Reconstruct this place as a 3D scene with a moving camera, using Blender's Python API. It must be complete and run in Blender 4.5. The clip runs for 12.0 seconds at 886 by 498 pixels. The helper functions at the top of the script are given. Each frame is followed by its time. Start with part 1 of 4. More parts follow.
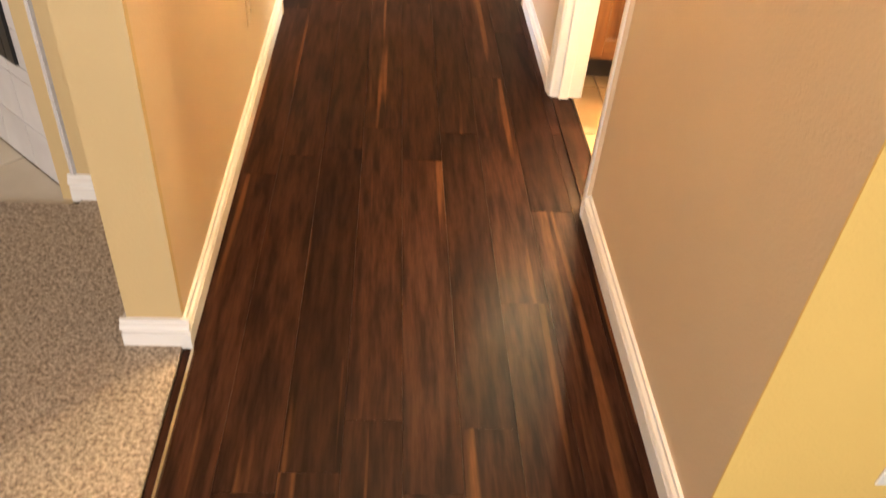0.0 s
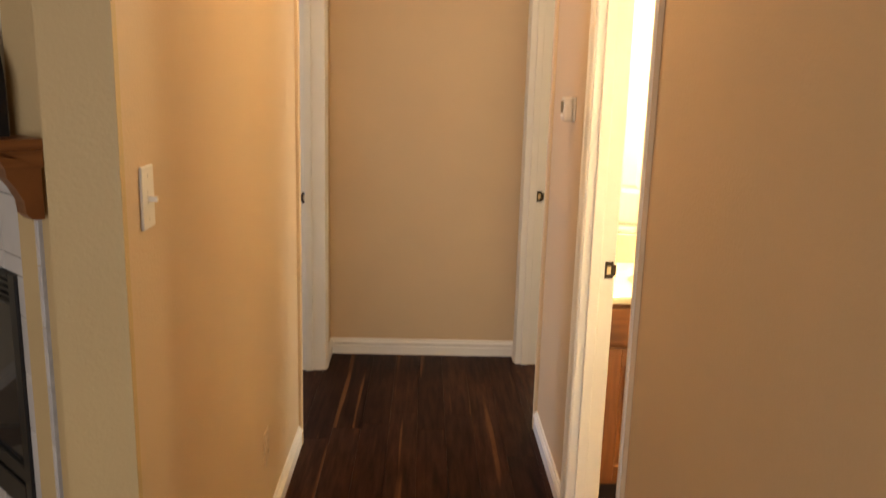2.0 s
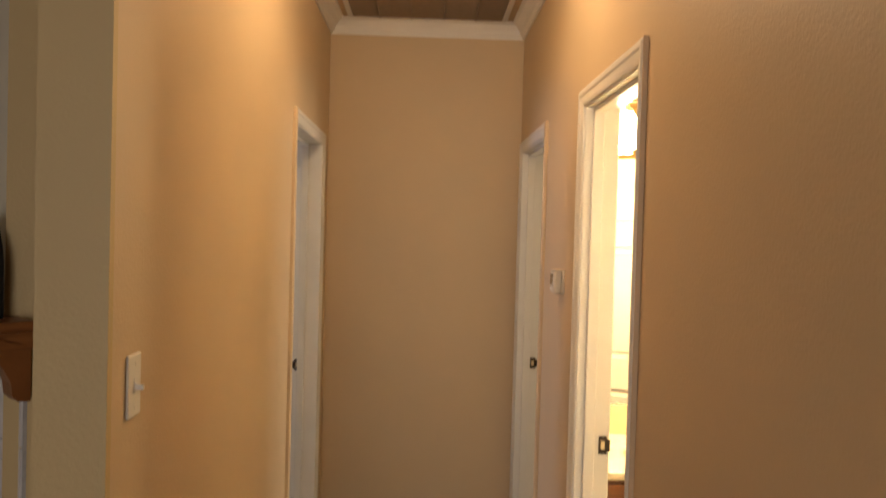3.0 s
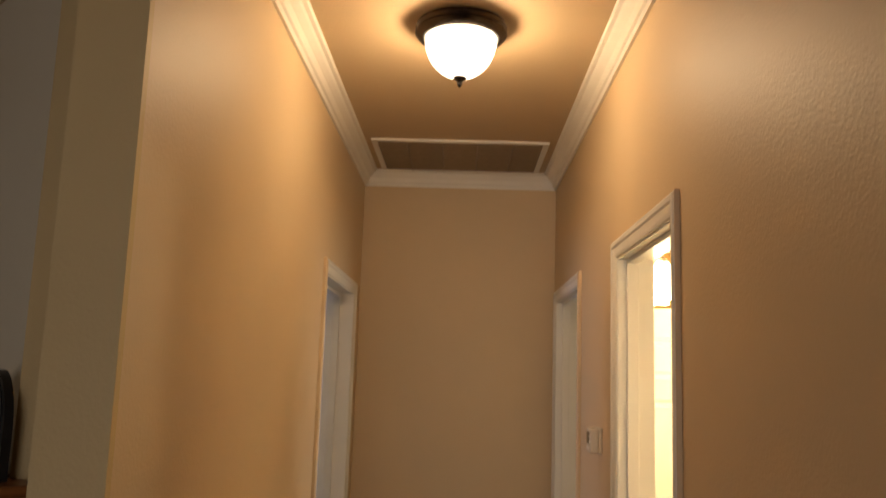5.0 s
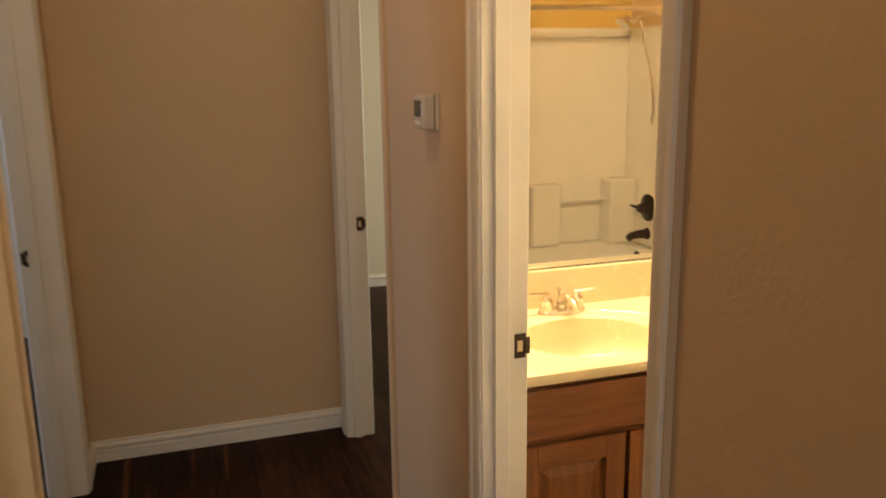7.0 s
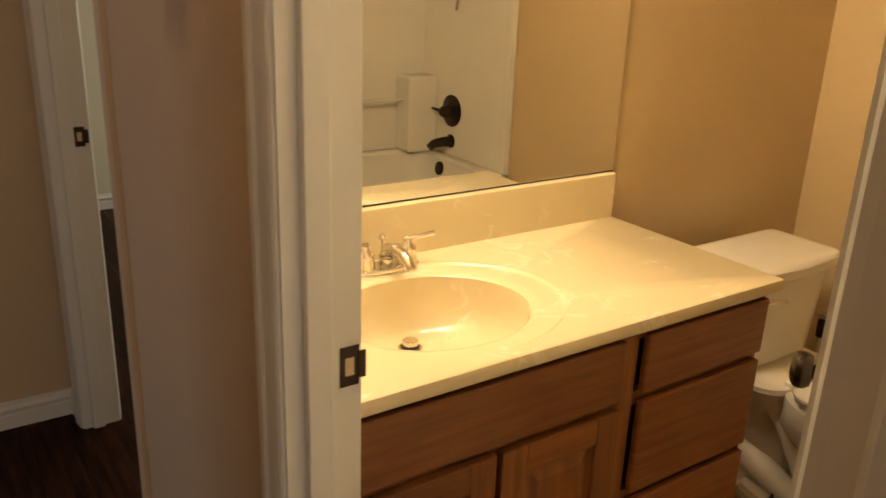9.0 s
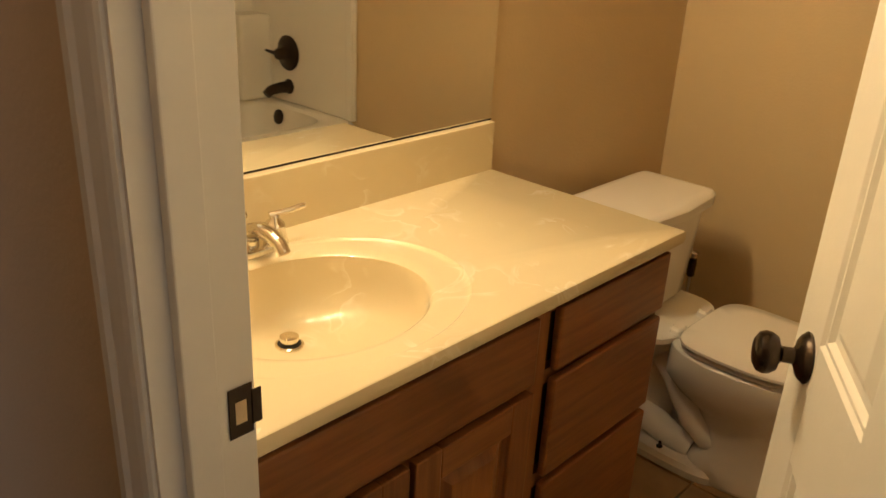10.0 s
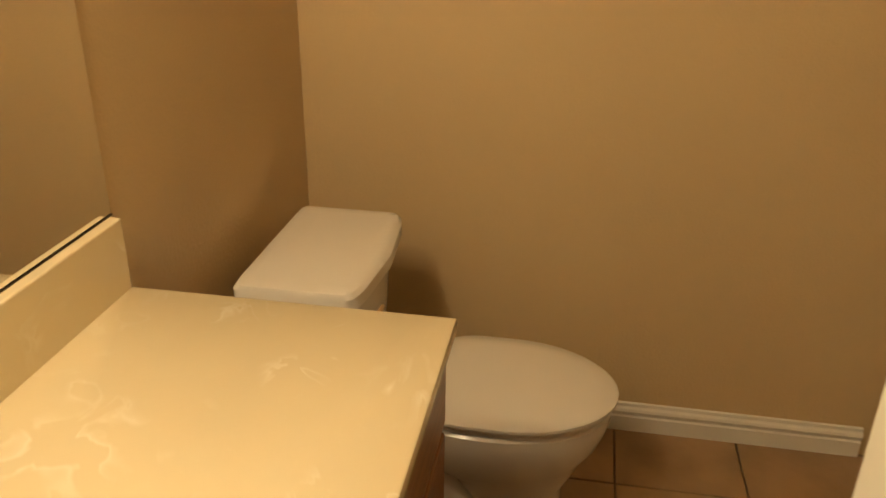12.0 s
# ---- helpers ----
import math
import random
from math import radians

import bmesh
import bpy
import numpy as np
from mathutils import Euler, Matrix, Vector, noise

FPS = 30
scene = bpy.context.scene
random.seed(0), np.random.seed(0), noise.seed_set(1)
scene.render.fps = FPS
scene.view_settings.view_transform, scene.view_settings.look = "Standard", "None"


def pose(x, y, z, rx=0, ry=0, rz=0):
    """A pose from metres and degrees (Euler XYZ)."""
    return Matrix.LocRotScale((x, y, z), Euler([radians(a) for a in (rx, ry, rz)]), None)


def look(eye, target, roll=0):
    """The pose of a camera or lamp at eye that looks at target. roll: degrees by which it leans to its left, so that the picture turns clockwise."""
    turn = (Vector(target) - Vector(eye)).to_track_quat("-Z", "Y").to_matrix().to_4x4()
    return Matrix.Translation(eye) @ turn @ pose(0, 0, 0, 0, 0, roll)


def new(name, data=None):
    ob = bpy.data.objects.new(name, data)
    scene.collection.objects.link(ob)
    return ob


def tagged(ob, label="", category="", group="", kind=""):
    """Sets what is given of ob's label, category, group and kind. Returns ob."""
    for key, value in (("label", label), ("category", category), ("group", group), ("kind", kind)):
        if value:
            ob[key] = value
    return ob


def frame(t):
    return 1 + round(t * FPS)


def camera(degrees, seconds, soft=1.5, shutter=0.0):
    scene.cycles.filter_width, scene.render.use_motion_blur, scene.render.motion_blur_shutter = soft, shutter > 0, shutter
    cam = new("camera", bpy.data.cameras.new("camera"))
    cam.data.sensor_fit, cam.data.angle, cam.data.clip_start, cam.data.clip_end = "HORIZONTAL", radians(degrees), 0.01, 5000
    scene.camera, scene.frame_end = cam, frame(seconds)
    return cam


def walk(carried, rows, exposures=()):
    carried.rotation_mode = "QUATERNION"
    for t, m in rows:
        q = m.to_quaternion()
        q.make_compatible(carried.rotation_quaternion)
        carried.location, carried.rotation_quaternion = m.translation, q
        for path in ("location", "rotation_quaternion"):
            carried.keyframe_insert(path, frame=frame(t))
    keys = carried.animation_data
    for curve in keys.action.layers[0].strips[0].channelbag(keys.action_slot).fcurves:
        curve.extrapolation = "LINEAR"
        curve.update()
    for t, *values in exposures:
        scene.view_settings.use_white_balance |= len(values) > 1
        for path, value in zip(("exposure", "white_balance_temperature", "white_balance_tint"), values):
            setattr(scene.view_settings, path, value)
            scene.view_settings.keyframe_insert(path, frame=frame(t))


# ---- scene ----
cam = camera(57.3, 12.0, shutter=0.4)
PATH = [
    (0, (-0.011, 0.048, 1.419), (0.137, 1.583, 0.145), 5.1),
    (0.5, (-0.002, 0.057, 1.453), (0.106, 1.727, 0.358), 3.7),
    (1, (0.015, 0.057, 1.508), (0.074, 1.862, 0.648), 2.2),
    (1.5, (0.035, 0.038, 1.536), (0.069, 1.934, 0.899), 1.8),
    (2, (0.047, 0.022, 1.567), (0.098, 1.976, 1.141), 1.6),
    (2.5, (0.056, 0.015, 1.600), (0.111, 1.998, 1.344), 1.7),
    (3, (0.064, 0.012, 1.629), (0.114, 2.011, 1.581), 1.6),
    (3.5, (0.069, 0.008, 1.653), (0.121, 2.001, 1.806), 1.1),
    (3.7, (0.072, 0.007, 1.660), (0.123, 1.995, 1.878), 0.9),
    (4.5, (0.085, 0.040, 1.665), (0.078, 1.995, 2.050), 1.2),
    (5.3, (0.091, 0.148, 1.653), (0.031, 2.141, 1.809), 2.0),
    (5.5, (0.084, 0.219, 1.643), (0.033, 2.218, 1.668), 2.1),
    (6, (-0.004, 0.443, 1.619), (0.154, 2.430, 1.453), 1.4),
    (6.5, (-0.042, 0.713, 1.575), (0.384, 2.645, 1.282), -0.3),
    (7, (-0.032, 1.028, 1.546), (0.572, 2.886, 1.119), -0.8),
    (7.5, (-0.041, 1.333, 1.503), (0.802, 3.056, 0.936), 1.2),
    (7.7, (-0.045, 1.436, 1.500), (0.911, 3.087, 0.902), 1.9),
    (9.3, (0.276, 1.847, 1.425), (1.410, 3.342, 0.732), 2.5),
    (9.5, (0.292, 1.897, 1.419), (1.491, 3.323, 0.692), 2.8),
    (10, (0.301, 2.034, 1.413), (1.658, 3.278, 0.631), 3.0),
    (10.5, (0.354, 2.150, 1.414), (1.791, 3.278, 0.599), 1.9),
    (11, (0.517, 2.284, 1.414), (2.097, 3.185, 0.581), 1.5),
    (11.5, (0.656, 2.402, 1.403), (2.376, 2.998, 0.574), 0.9),
    (12, (0.733, 2.562, 1.425), (2.522, 2.864, 0.583), 0.8),
]
EXPOSURES = [(0, 2.62), (0.5, 2.45), (1, 2.08), (1.5, 1.64), (2, 1.25), (2.5, 0.98), (3, 0.68), (3.6, 0.4), (5.5, 0.08), (6, 0.0), (6.5, 0.0), (7, 0.15), (7.5, 0.1), (9.5, -0.7), (10, -0.85), (10.5, -1.05), (11, -1.1), (12, -1.0)]
walk(cam, [(t, look(eye, target, roll)) for t, eye, target, roll in PATH], EXPOSURES)

# ---- world, lights ----
world = bpy.data.worlds.new("world")
scene.world = world
world.use_nodes = True
wn = world.node_tree.nodes
sky = wn.new("ShaderNodeTexSky")
sky.sky_type = "NISHITA"
sky.sun_disc = False
sky.sun_elevation, sky.sun_rotation = radians(35), radians(200)
world.node_tree.links.new(sky.outputs[0], wn["Background"].inputs[0])
wn["Background"].inputs[1].default_value = 0.1


def area_lamp(name, m, w, h, power, color):
    d = bpy.data.lights.new(name, "AREA")
    d.shape, d.size, d.size_y, d.energy, d.color = "RECTANGLE", w, h, power, color
    ob = new(name, d)
    ob.matrix_world = m
    return ob


def point_lamp(name, loc, power, color, radius):
    d = bpy.data.lights.new(name, "POINT")
    d.energy, d.color, d.shadow_soft_size = power, color, radius
    ob = new(name, d)
    ob.location = loc
    return ob


DAY = (1.0, 0.93, 0.92)
WARM = (1.0, 0.68, 0.37)
BATH = (1.0, 0.80, 0.48)
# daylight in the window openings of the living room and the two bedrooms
area_lamp("window_light_living", look((-0.6, -3.15, 1.5), (-0.45, 0, 1.2)), 1.9, 1.5, 26, DAY)
area_lamp("window_light_left", look((-4.05, 4.7, 1.5), (0, 4.5, 1.3)), 1.3, 1.3, 36, (0.72, 0.77, 1.0))
area_lamp("window_light_right", look((3.75, 5.2, 1.5), (1.4, 5.4, 1.2)), 1.3, 1.3, 42, (1.0, 0.95, 0.8))
point_lamp("hall_bulb", (0.062, 2.48, 2.61), 12.3, WARM, 0.05)
for bx in (0.84, 1.03, 1.22):
    point_lamp("vanity_bulb", (bx, 3.13, 2.015), 22, BATH, 0.03)


# ---- materials ----
def material(name, color, rough=0.5, metal=0.0, var=0.1, scale=8.0, bump=0.0, bump_scale=200.0, second=None, spec=0.5, stretch=(1, 1, 1), coat=0.0, obj_rand=0.0, coords="Object"):
    m = bpy.data.materials.new(name)
    m.use_nodes = True
    nt = m.node_tree
    n, lk = nt.nodes, nt.links
    b = n["Principled BSDF"]
    b.inputs["Roughness"].default_value, b.inputs["Metallic"].default_value = rough, metal
    b.inputs["Specular IOR Level"].default_value = spec
    b.inputs["Coat Weight"].default_value = coat
    tc, mp = n.new("ShaderNodeTexCoord"), n.new("ShaderNodeMapping")
    mp.inputs["Scale"].default_value = stretch
    lk.new(tc.outputs[coords], mp.inputs[0])
    src = mp.outputs[0]
    if obj_rand:
        oi, add = n.new("ShaderNodeObjectInfo"), n.new("ShaderNodeVectorMath")
        mul = n.new("ShaderNodeMath")
        mul.operation = "MULTIPLY"
        mul.inputs[1].default_value = 37.0
        lk.new(oi.outputs["Random"], mul.inputs[0])
        lk.new(src, add.inputs[0])
        lk.new(mul.outputs[0], add.inputs[1])
        src = add.outputs[0]
    no = n.new("ShaderNodeTexNoise")
    no.inputs["Scale"].default_value, no.inputs["Detail"].default_value = scale, 6
    lk.new(src, no.inputs["Vector"])
    ramp = n.new("ShaderNodeValToRGB")
    two = second or tuple(c * (1 - 2 * var) for c in color)
    ramp.color_ramp.elements[0].color = (*two, 1)
    ramp.color_ramp.elements[1].color = (*color, 1)
    ramp.color_ramp.elements[0].position, ramp.color_ramp.elements[1].position = 0.35, 0.65
    lk.new(no.outputs[0], ramp.inputs[0])
    out = ramp.outputs[0]
    if obj_rand:
        hs, mr = n.new("ShaderNodeHueSaturation"), n.new("ShaderNodeMapRange")
        mr.inputs["To Min"].default_value, mr.inputs["To Max"].default_value = 1 - obj_rand, 1 + obj_rand
        lk.new(oi.outputs["Random"], mr.inputs[0])
        lk.new(mr.outputs[0], hs.inputs["Value"])
        lk.new(out, hs.inputs["Color"])
        out = hs.outputs[0]
    lk.new(out, b.inputs["Base Color"])
    if bump:
        n2, bp = n.new("ShaderNodeTexNoise"), n.new("ShaderNodeBump")
        n2.inputs["Scale"].default_value, n2.inputs["Detail"].default_value = bump_scale, 3
        bp.inputs["Strength"].default_value, bp.inputs["Distance"].default_value = bump, 0.004
        lk.new(mp.outputs[0], n2.inputs["Vector"])
        lk.new(n2.outputs[0], bp.inputs["Height"])
        lk.new(bp.outputs[0], b.inputs["Normal"])
    return m


def emitter(name, color, strength):
    m = bpy.data.materials.new(name)
    m.use_nodes = True
    b = m.node_tree.nodes["Principled BSDF"]
    b.inputs["Base Color"].default_value = (0.85, 0.8, 0.7, 1)
    b.inputs["Roughness"].default_value = 0.35
    b.inputs["Emission Color"].default_value = (*color, 1)
    b.inputs["Emission Strength"].default_value = strength
    return m


def plank_material():
    m = material("dark_laminate", (0.047, 0.0185, 0.0105), spec=0.045, rough=0.37, scale=5.0, second=(0.016, 0.0065, 0.004), stretch=(9, 0.9, 1), obj_rand=0.32, bump=0.03, bump_scale=40)
    nt = m.node_tree
    n, lk = nt.nodes, nt.links
    b = n["Principled BSDF"]
    hue = b.inputs["Base Color"].links[0].from_socket
    # pale sapwood streaks along the boards, fine pores across them
    src = [x for x in n if x.type == "VECT_MATH"][0].outputs[0]
    st = n.new("ShaderNodeTexNoise")
    st.inputs["Scale"].default_value, st.inputs["Detail"].default_value = 2.2, 2
    mp = n.new("ShaderNodeMapping")
    mp.inputs["Scale"].default_value = (0.95, 0.30, 1)
    mp.inputs["Location"].default_value = (4, 7, 2)
    lk.new(src, mp.inputs[0])
    lk.new(mp.outputs[0], st.inputs["Vector"])
    r = n.new("ShaderNodeValToRGB")
    r.color_ramp.elements[0].position, r.color_ramp.elements[1].position = 0.625, 0.68
    r.color_ramp.elements[1].color = (0.62, 0.62, 0.62, 1)
    lk.new(st.outputs[0], r.inputs[0])
    mx = n.new("ShaderNodeMix")
    mx.data_type = "RGBA"
    lk.new(r.outputs[0], mx.inputs["Factor"])
    lk.new(hue, mx.inputs["A"])
    mx.inputs["B"].default_value = (0.17, 0.070, 0.027, 1)
    po = n.new("ShaderNodeTexNoise")
    po.inputs["Scale"].default_value, po.inputs["Detail"].default_value = 22, 3
    lk.new(src, po.inputs["Vector"])
    pr = n.new("ShaderNodeMapRange")
    pr.inputs["From Min"].default_value, pr.inputs["From Max"].default_value = 0.35, 0.6
    pr.inputs["To Min"].default_value = 0.78
    lk.new(po.outputs[0], pr.inputs[0])
    m2 = n.new("ShaderNodeMix")
    m2.data_type, m2.blend_type = "RGBA", "MULTIPLY"
    m2.inputs["Factor"].default_value = 1
    lk.new(mx.outputs["Result"], m2.inputs["A"])
    lk.new(pr.outputs[0], m2.inputs["B"])
    lk.new(m2.outputs["Result"], b.inputs["Base Color"])
    return m


def marble_material():
    """Cultured marble: cream with pale drawn-out swirls."""
    m = material("cultured_marble", (0.79, 0.675, 0.45), rough=0.13, var=0.03, scale=3.0, spec=0.5)
    nt = m.node_tree
    n, lk = nt.nodes, nt.links
    b = n["Principled BSDF"]
    base = b.inputs["Base Color"].links[0].from_socket
    tc = n.new("ShaderNodeTexCoord")
    warp = n.new("ShaderNodeTexNoise")
    warp.inputs["Scale"].default_value, warp.inputs["Detail"].default_value = 4.0, 2
    lk.new(tc.outputs["Object"], warp.inputs["Vector"])
    mixv = n.new("ShaderNodeMix")
    mixv.data_type = "VECTOR"
    mixv.inputs["Factor"].default_value = 0.32
    lk.new(tc.outputs["Object"], mixv.inputs["A"])
    lk.new(warp.outputs["Color"], mixv.inputs["B"])
    # thin curled wisps where the warped noise crosses its middle value, thinned out by a broad mask
    wv = n.new("ShaderNodeTexNoise")
    wv.inputs["Scale"].default_value, wv.inputs["Detail"].default_value, wv.inputs["Distortion"].default_value = 8.0, 3, 1.3
    lk.new(mixv.outputs["Result"], wv.inputs["Vector"])
    r = n.new("ShaderNodeValToRGB")
    e = r.color_ramp.elements
    e[0].position, e[0].color = 0.47, (0, 0, 0, 1)
    e[1].position, e[1].color = 0.56, (0, 0, 0, 1)
    for pos, v in ((0.49, 0.55), (0.505, 0.3)):
        k = e.new(pos)
        k.color = (v, v, v, 1)
    lk.new(wv.outputs[0], r.inputs[0])
    mask = n.new("ShaderNodeTexNoise")
    mask.inputs["Scale"].default_value, mask.inputs["Detail"].default_value = 7.0, 2
    lk.new(tc.outputs["Object"], mask.inputs["Vector"])
    mr = n.new("ShaderNodeMapRange")
    mr.inputs["From Min"].default_value, mr.inputs["From Max"].default_value = 0.51, 0.65
    lk.new(mask.outputs[0], mr.inputs[0])
    wisp = n.new("ShaderNodeMath")
    wisp.operation = "MULTIPLY"
    lk.new(r.outputs[0], wisp.inputs[0])
    lk.new(mr.outputs[0], wisp.inputs[1])
    mx = n.new("ShaderNodeMix")
    mx.data_type = "RGBA"
    lk.new(wisp.outputs[0], mx.inputs["Factor"])
    lk.new(base, mx.inputs["A"])
    mx.inputs["B"].default_value = (0.96, 0.91, 0.78, 1)
    lk.new(mx.outputs["Result"], b.inputs["Base Color"])
    return m


PAINT = material("tan_wall_paint", (0.62, 0.468, 0.292), rough=0.5, var=0.02, scale=2.5, bump=0.22, bump_scale=130, spec=0.4)
BATHPAINT = material("golden_tan_bath_paint", (0.63, 0.477, 0.275), rough=0.45, var=0.02, scale=2.5, bump=0.3, bump_scale=120, spec=0.45)
PALE = material("pale_wall_paint", (0.72, 0.66, 0.52), rough=0.6, var=0.02, scale=2.5, bump=0.2, bump_scale=130)
LIVING = material("olive_tan_living_paint", (0.56, 0.415, 0.20), rough=0.55, var=0.02, scale=2.5, bump=0.22, bump_scale=130)
YELLOW = material("yellow_wall_paint", (0.74, 0.51, 0.15), rough=0.55, var=0.02, scale=2.5, bump=0.25, bump_scale=130)
CEIL = material("ceiling_paint", (0.58, 0.44, 0.28), rough=0.7, var=0.02, scale=3, bump=0.2, bump_scale=110)
TRIM = material("white_trim_paint", (0.80, 0.77, 0.71), rough=0.33, var=0.02, scale=6, bump=0.03, bump_scale=90)
DOORW = material("white_door_paint", (0.80, 0.76, 0.68), rough=0.38, var=0.02, scale=5, bump=0.06, bump_scale=120)
PLANK = plank_material()
MARBLE = marble_material()
PORC = material("white_porcelain", (0.80, 0.76, 0.70), rough=0.09, var=0.01, scale=3)
ACRYL = material("white_acrylic", (0.80, 0.77, 0.70), rough=0.22, var=0.015, scale=3)
OAK = material("stained_oak", (0.25, 0.093, 0.025), rough=0.36, scale=6, second=(0.165, 0.056, 0.014), stretch=(11, 1, 0.9), bump=0.08, bump_scale=60, obj_rand=0.12)
OAKH = material("stained_oak_horizontal", (0.25, 0.093, 0.025), rough=0.36, scale=6, second=(0.165, 0.056, 0.014), stretch=(1.2, 1, 14), bump=0.08, bump_scale=60, obj_rand=0.12)
OAKH.node_tree.nodes["Mapping"].inputs["Scale"].default_value = (0.9, 1, 11)
# near-black that paints the shade in the vanity's gaps and toe recess
GAPSHADE = material("cabinet_recess_shade", (0.03, 0.014, 0.007), rough=0.8, var=0.1)
CHROME = material("polished_nickel", (0.80, 0.76, 0.70), rough=0.12, metal=1.0, var=0.02, scale=20)
BRONZE = material("oil_rubbed_bronze", (0.075, 0.055, 0.042), rough=0.26, metal=0.9, var=0.2, scale=14)
BLACK = material("black_metal", (0.012, 0.012, 0.013), rough=0.35, var=0.1, scale=12)
PLASTIC = material("white_plastic", (0.78, 0.75, 0.68), rough=0.35, var=0.01, scale=9)
TANPLATE = material("tan_painted_plate", (0.58, 0.45, 0.29), rough=0.4, var=0.02, scale=9)
AGED = material("aged_white_plastic", (0.62, 0.56, 0.46), rough=0.4, var=0.03, scale=12)
LCD = material("grey_display", (0.10, 0.11, 0.09), rough=0.15, var=0.05, scale=9)
DARKHOLE = material("dark_slot", (0.02, 0.018, 0.015), rough=0.7, var=0.05)
CARPET = material("brown_carpet", (0.62, 0.52, 0.40), rough=0.95, scale=115, second=(0.25, 0.195, 0.145), bump=1.0, bump_scale=150, spec=0.05)
TILE = material("tan_floor_tile", (0.40, 0.26, 0.14), rough=0.35, scale=6, var=0.14, obj_rand=0.08, bump=0.06, bump_scale=30)
GROUT = material("tan_grout", (0.27, 0.19, 0.12), rough=0.9, var=0.1, scale=40)
FTILE = material("white_marble_tile", (0.78, 0.76, 0.74), rough=0.2, scale=4, second=(0.66, 0.64, 0.63), obj_rand=0.04)
HTILE = material("cream_hearth_tile", (0.72, 0.64, 0.50), rough=0.25, scale=4, second=(0.62, 0.54, 0.41), obj_rand=0.05)
FGROUT = material("grey_grout", (0.45, 0.43, 0.41), rough=0.9, var=0.08, scale=40)
STRIP = material("brass_strip", (0.75, 0.62, 0.45), rough=0.25, metal=1.0, var=0.05, scale=30)
FILTER = material("brown_grey_grille", (0.30, 0.225, 0.155), rough=0.6, var=0.05, scale=30)
MIRROR = material("mirror_silver", (0.93, 0.92, 0.88), rough=0.0, metal=1.0, var=0.0)
GLASSBLACK = material("smoked_glass", (0.02, 0.02, 0.022), rough=0.04, var=0.02)
SHADE = emitter("lit_frosted_glass", (1.0, 0.84, 0.55), 6.0)
DOME = emitter("lit_dome_glass", (1.0, 0.84, 0.60), 5.0)
GLASS = material("window_glass", (0.9, 0.93, 0.95), rough=0.02, var=0.0)
GLASS.node_tree.nodes["Principled BSDF"].inputs["Transmission Weight"].default_value = 1.0


# ---- mesh helpers ----
def box(bm, x0, y0, z0, x1, y1, z1, bevel=0.0, seg=2):
    vs = [bm.verts.new(p) for p in ((x0, y0, z0), (x1, y0, z0), (x1, y1, z0), (x0, y1, z0), (x0, y0, z1), (x1, y0, z1), (x1, y1, z1), (x0, y1, z1))]
    fs = [bm.faces.new([vs[i] for i in f]) for f in ((3, 2, 1, 0), (4, 5, 6, 7), (0, 1, 5, 4), (1, 2, 6, 5), (2, 3, 7, 6), (3, 0, 4, 7))]
    if bevel:
        es = list({e for f in fs for e in f.edges})
        bmesh.ops.bevel(bm, geom=es, offset=bevel, segments=seg, profile=0.5, affect="EDGES")
    return bm


def boxes(*dims, bevel=0.0):
    bm = bmesh.new()
    for d in dims:
        box(bm, *d, bevel=bevel)
    return bm


def prism(bm, pts, a, b):
    """Extrude a closed outline of (u, v) points between two mapping functions a and b that give 3D points."""
    A, B = [bm.verts.new(a(u, v)) for u, v in pts], [bm.verts.new(b(u, v)) for u, v in pts]
    n = len(pts)
    for i in range(n):
        bm.faces.new((A[i], A[(i + 1) % n], B[(i + 1) % n], B[i]))
    bm.faces.new(A[::-1])
    bm.faces.new(B)
    bmesh.ops.recalc_face_normals(bm, faces=bm.faces)
    return bm


def lathe(bm, prof, m=None, n=28, sx=1.0, sy=1.0):
    """Turn (radius, height) pairs round z; sx, sy make it oval."""
    rings = []
    for r, z in prof:
        rings.append([bm.verts.new((sx * r * math.cos(2 * math.pi * i / n), sy * r * math.sin(2 * math.pi * i / n), z)) for i in range(n)])
    for a, b in zip(rings, rings[1:]):
        for i in range(n):
            bm.faces.new((a[i], a[(i + 1) % n], b[(i + 1) % n], b[i]))
    bm.faces.new(rings[0][::-1])
    bm.faces.new(rings[-1])
    if m is not None:
        bmesh.ops.transform(bm, matrix=m, verts=[v for r in rings for v in r])
    bmesh.ops.recalc_face_normals(bm, faces=bm.faces)
    return bm


def tube(bm, pts, r, n=12, r_end=None):
    pts = [Vector(p) for p in pts]
    rings = []
    for i, p in enumerate(pts):
        d = (pts[min(i + 1, len(pts) - 1)] - pts[max(i - 1, 0)]).normalized()
        up = Vector((0, 0, 1)) if abs(d.z) < 0.9 else Vector((1, 0, 0))
        s = d.cross(up).normalized()
        u = s.cross(d)
        rr = r if r_end is None else r + (r_end - r) * i / (len(pts) - 1)
        rings.append([bm.verts.new(p + rr * (math.cos(2 * math.pi * k / n) * s + math.sin(2 * math.pi * k / n) * u)) for k in range(n)])
    for a, b in zip(rings, rings[1:]):
        for k in range(n):
            bm.faces.new((a[k], a[(k + 1) % n], b[(k + 1) % n], b[k]))
    bm.faces.new(rings[0][::-1])
    bm.faces.new(rings[-1])
    bmesh.ops.recalc_face_normals(bm, faces=bm.faces)
    return bm


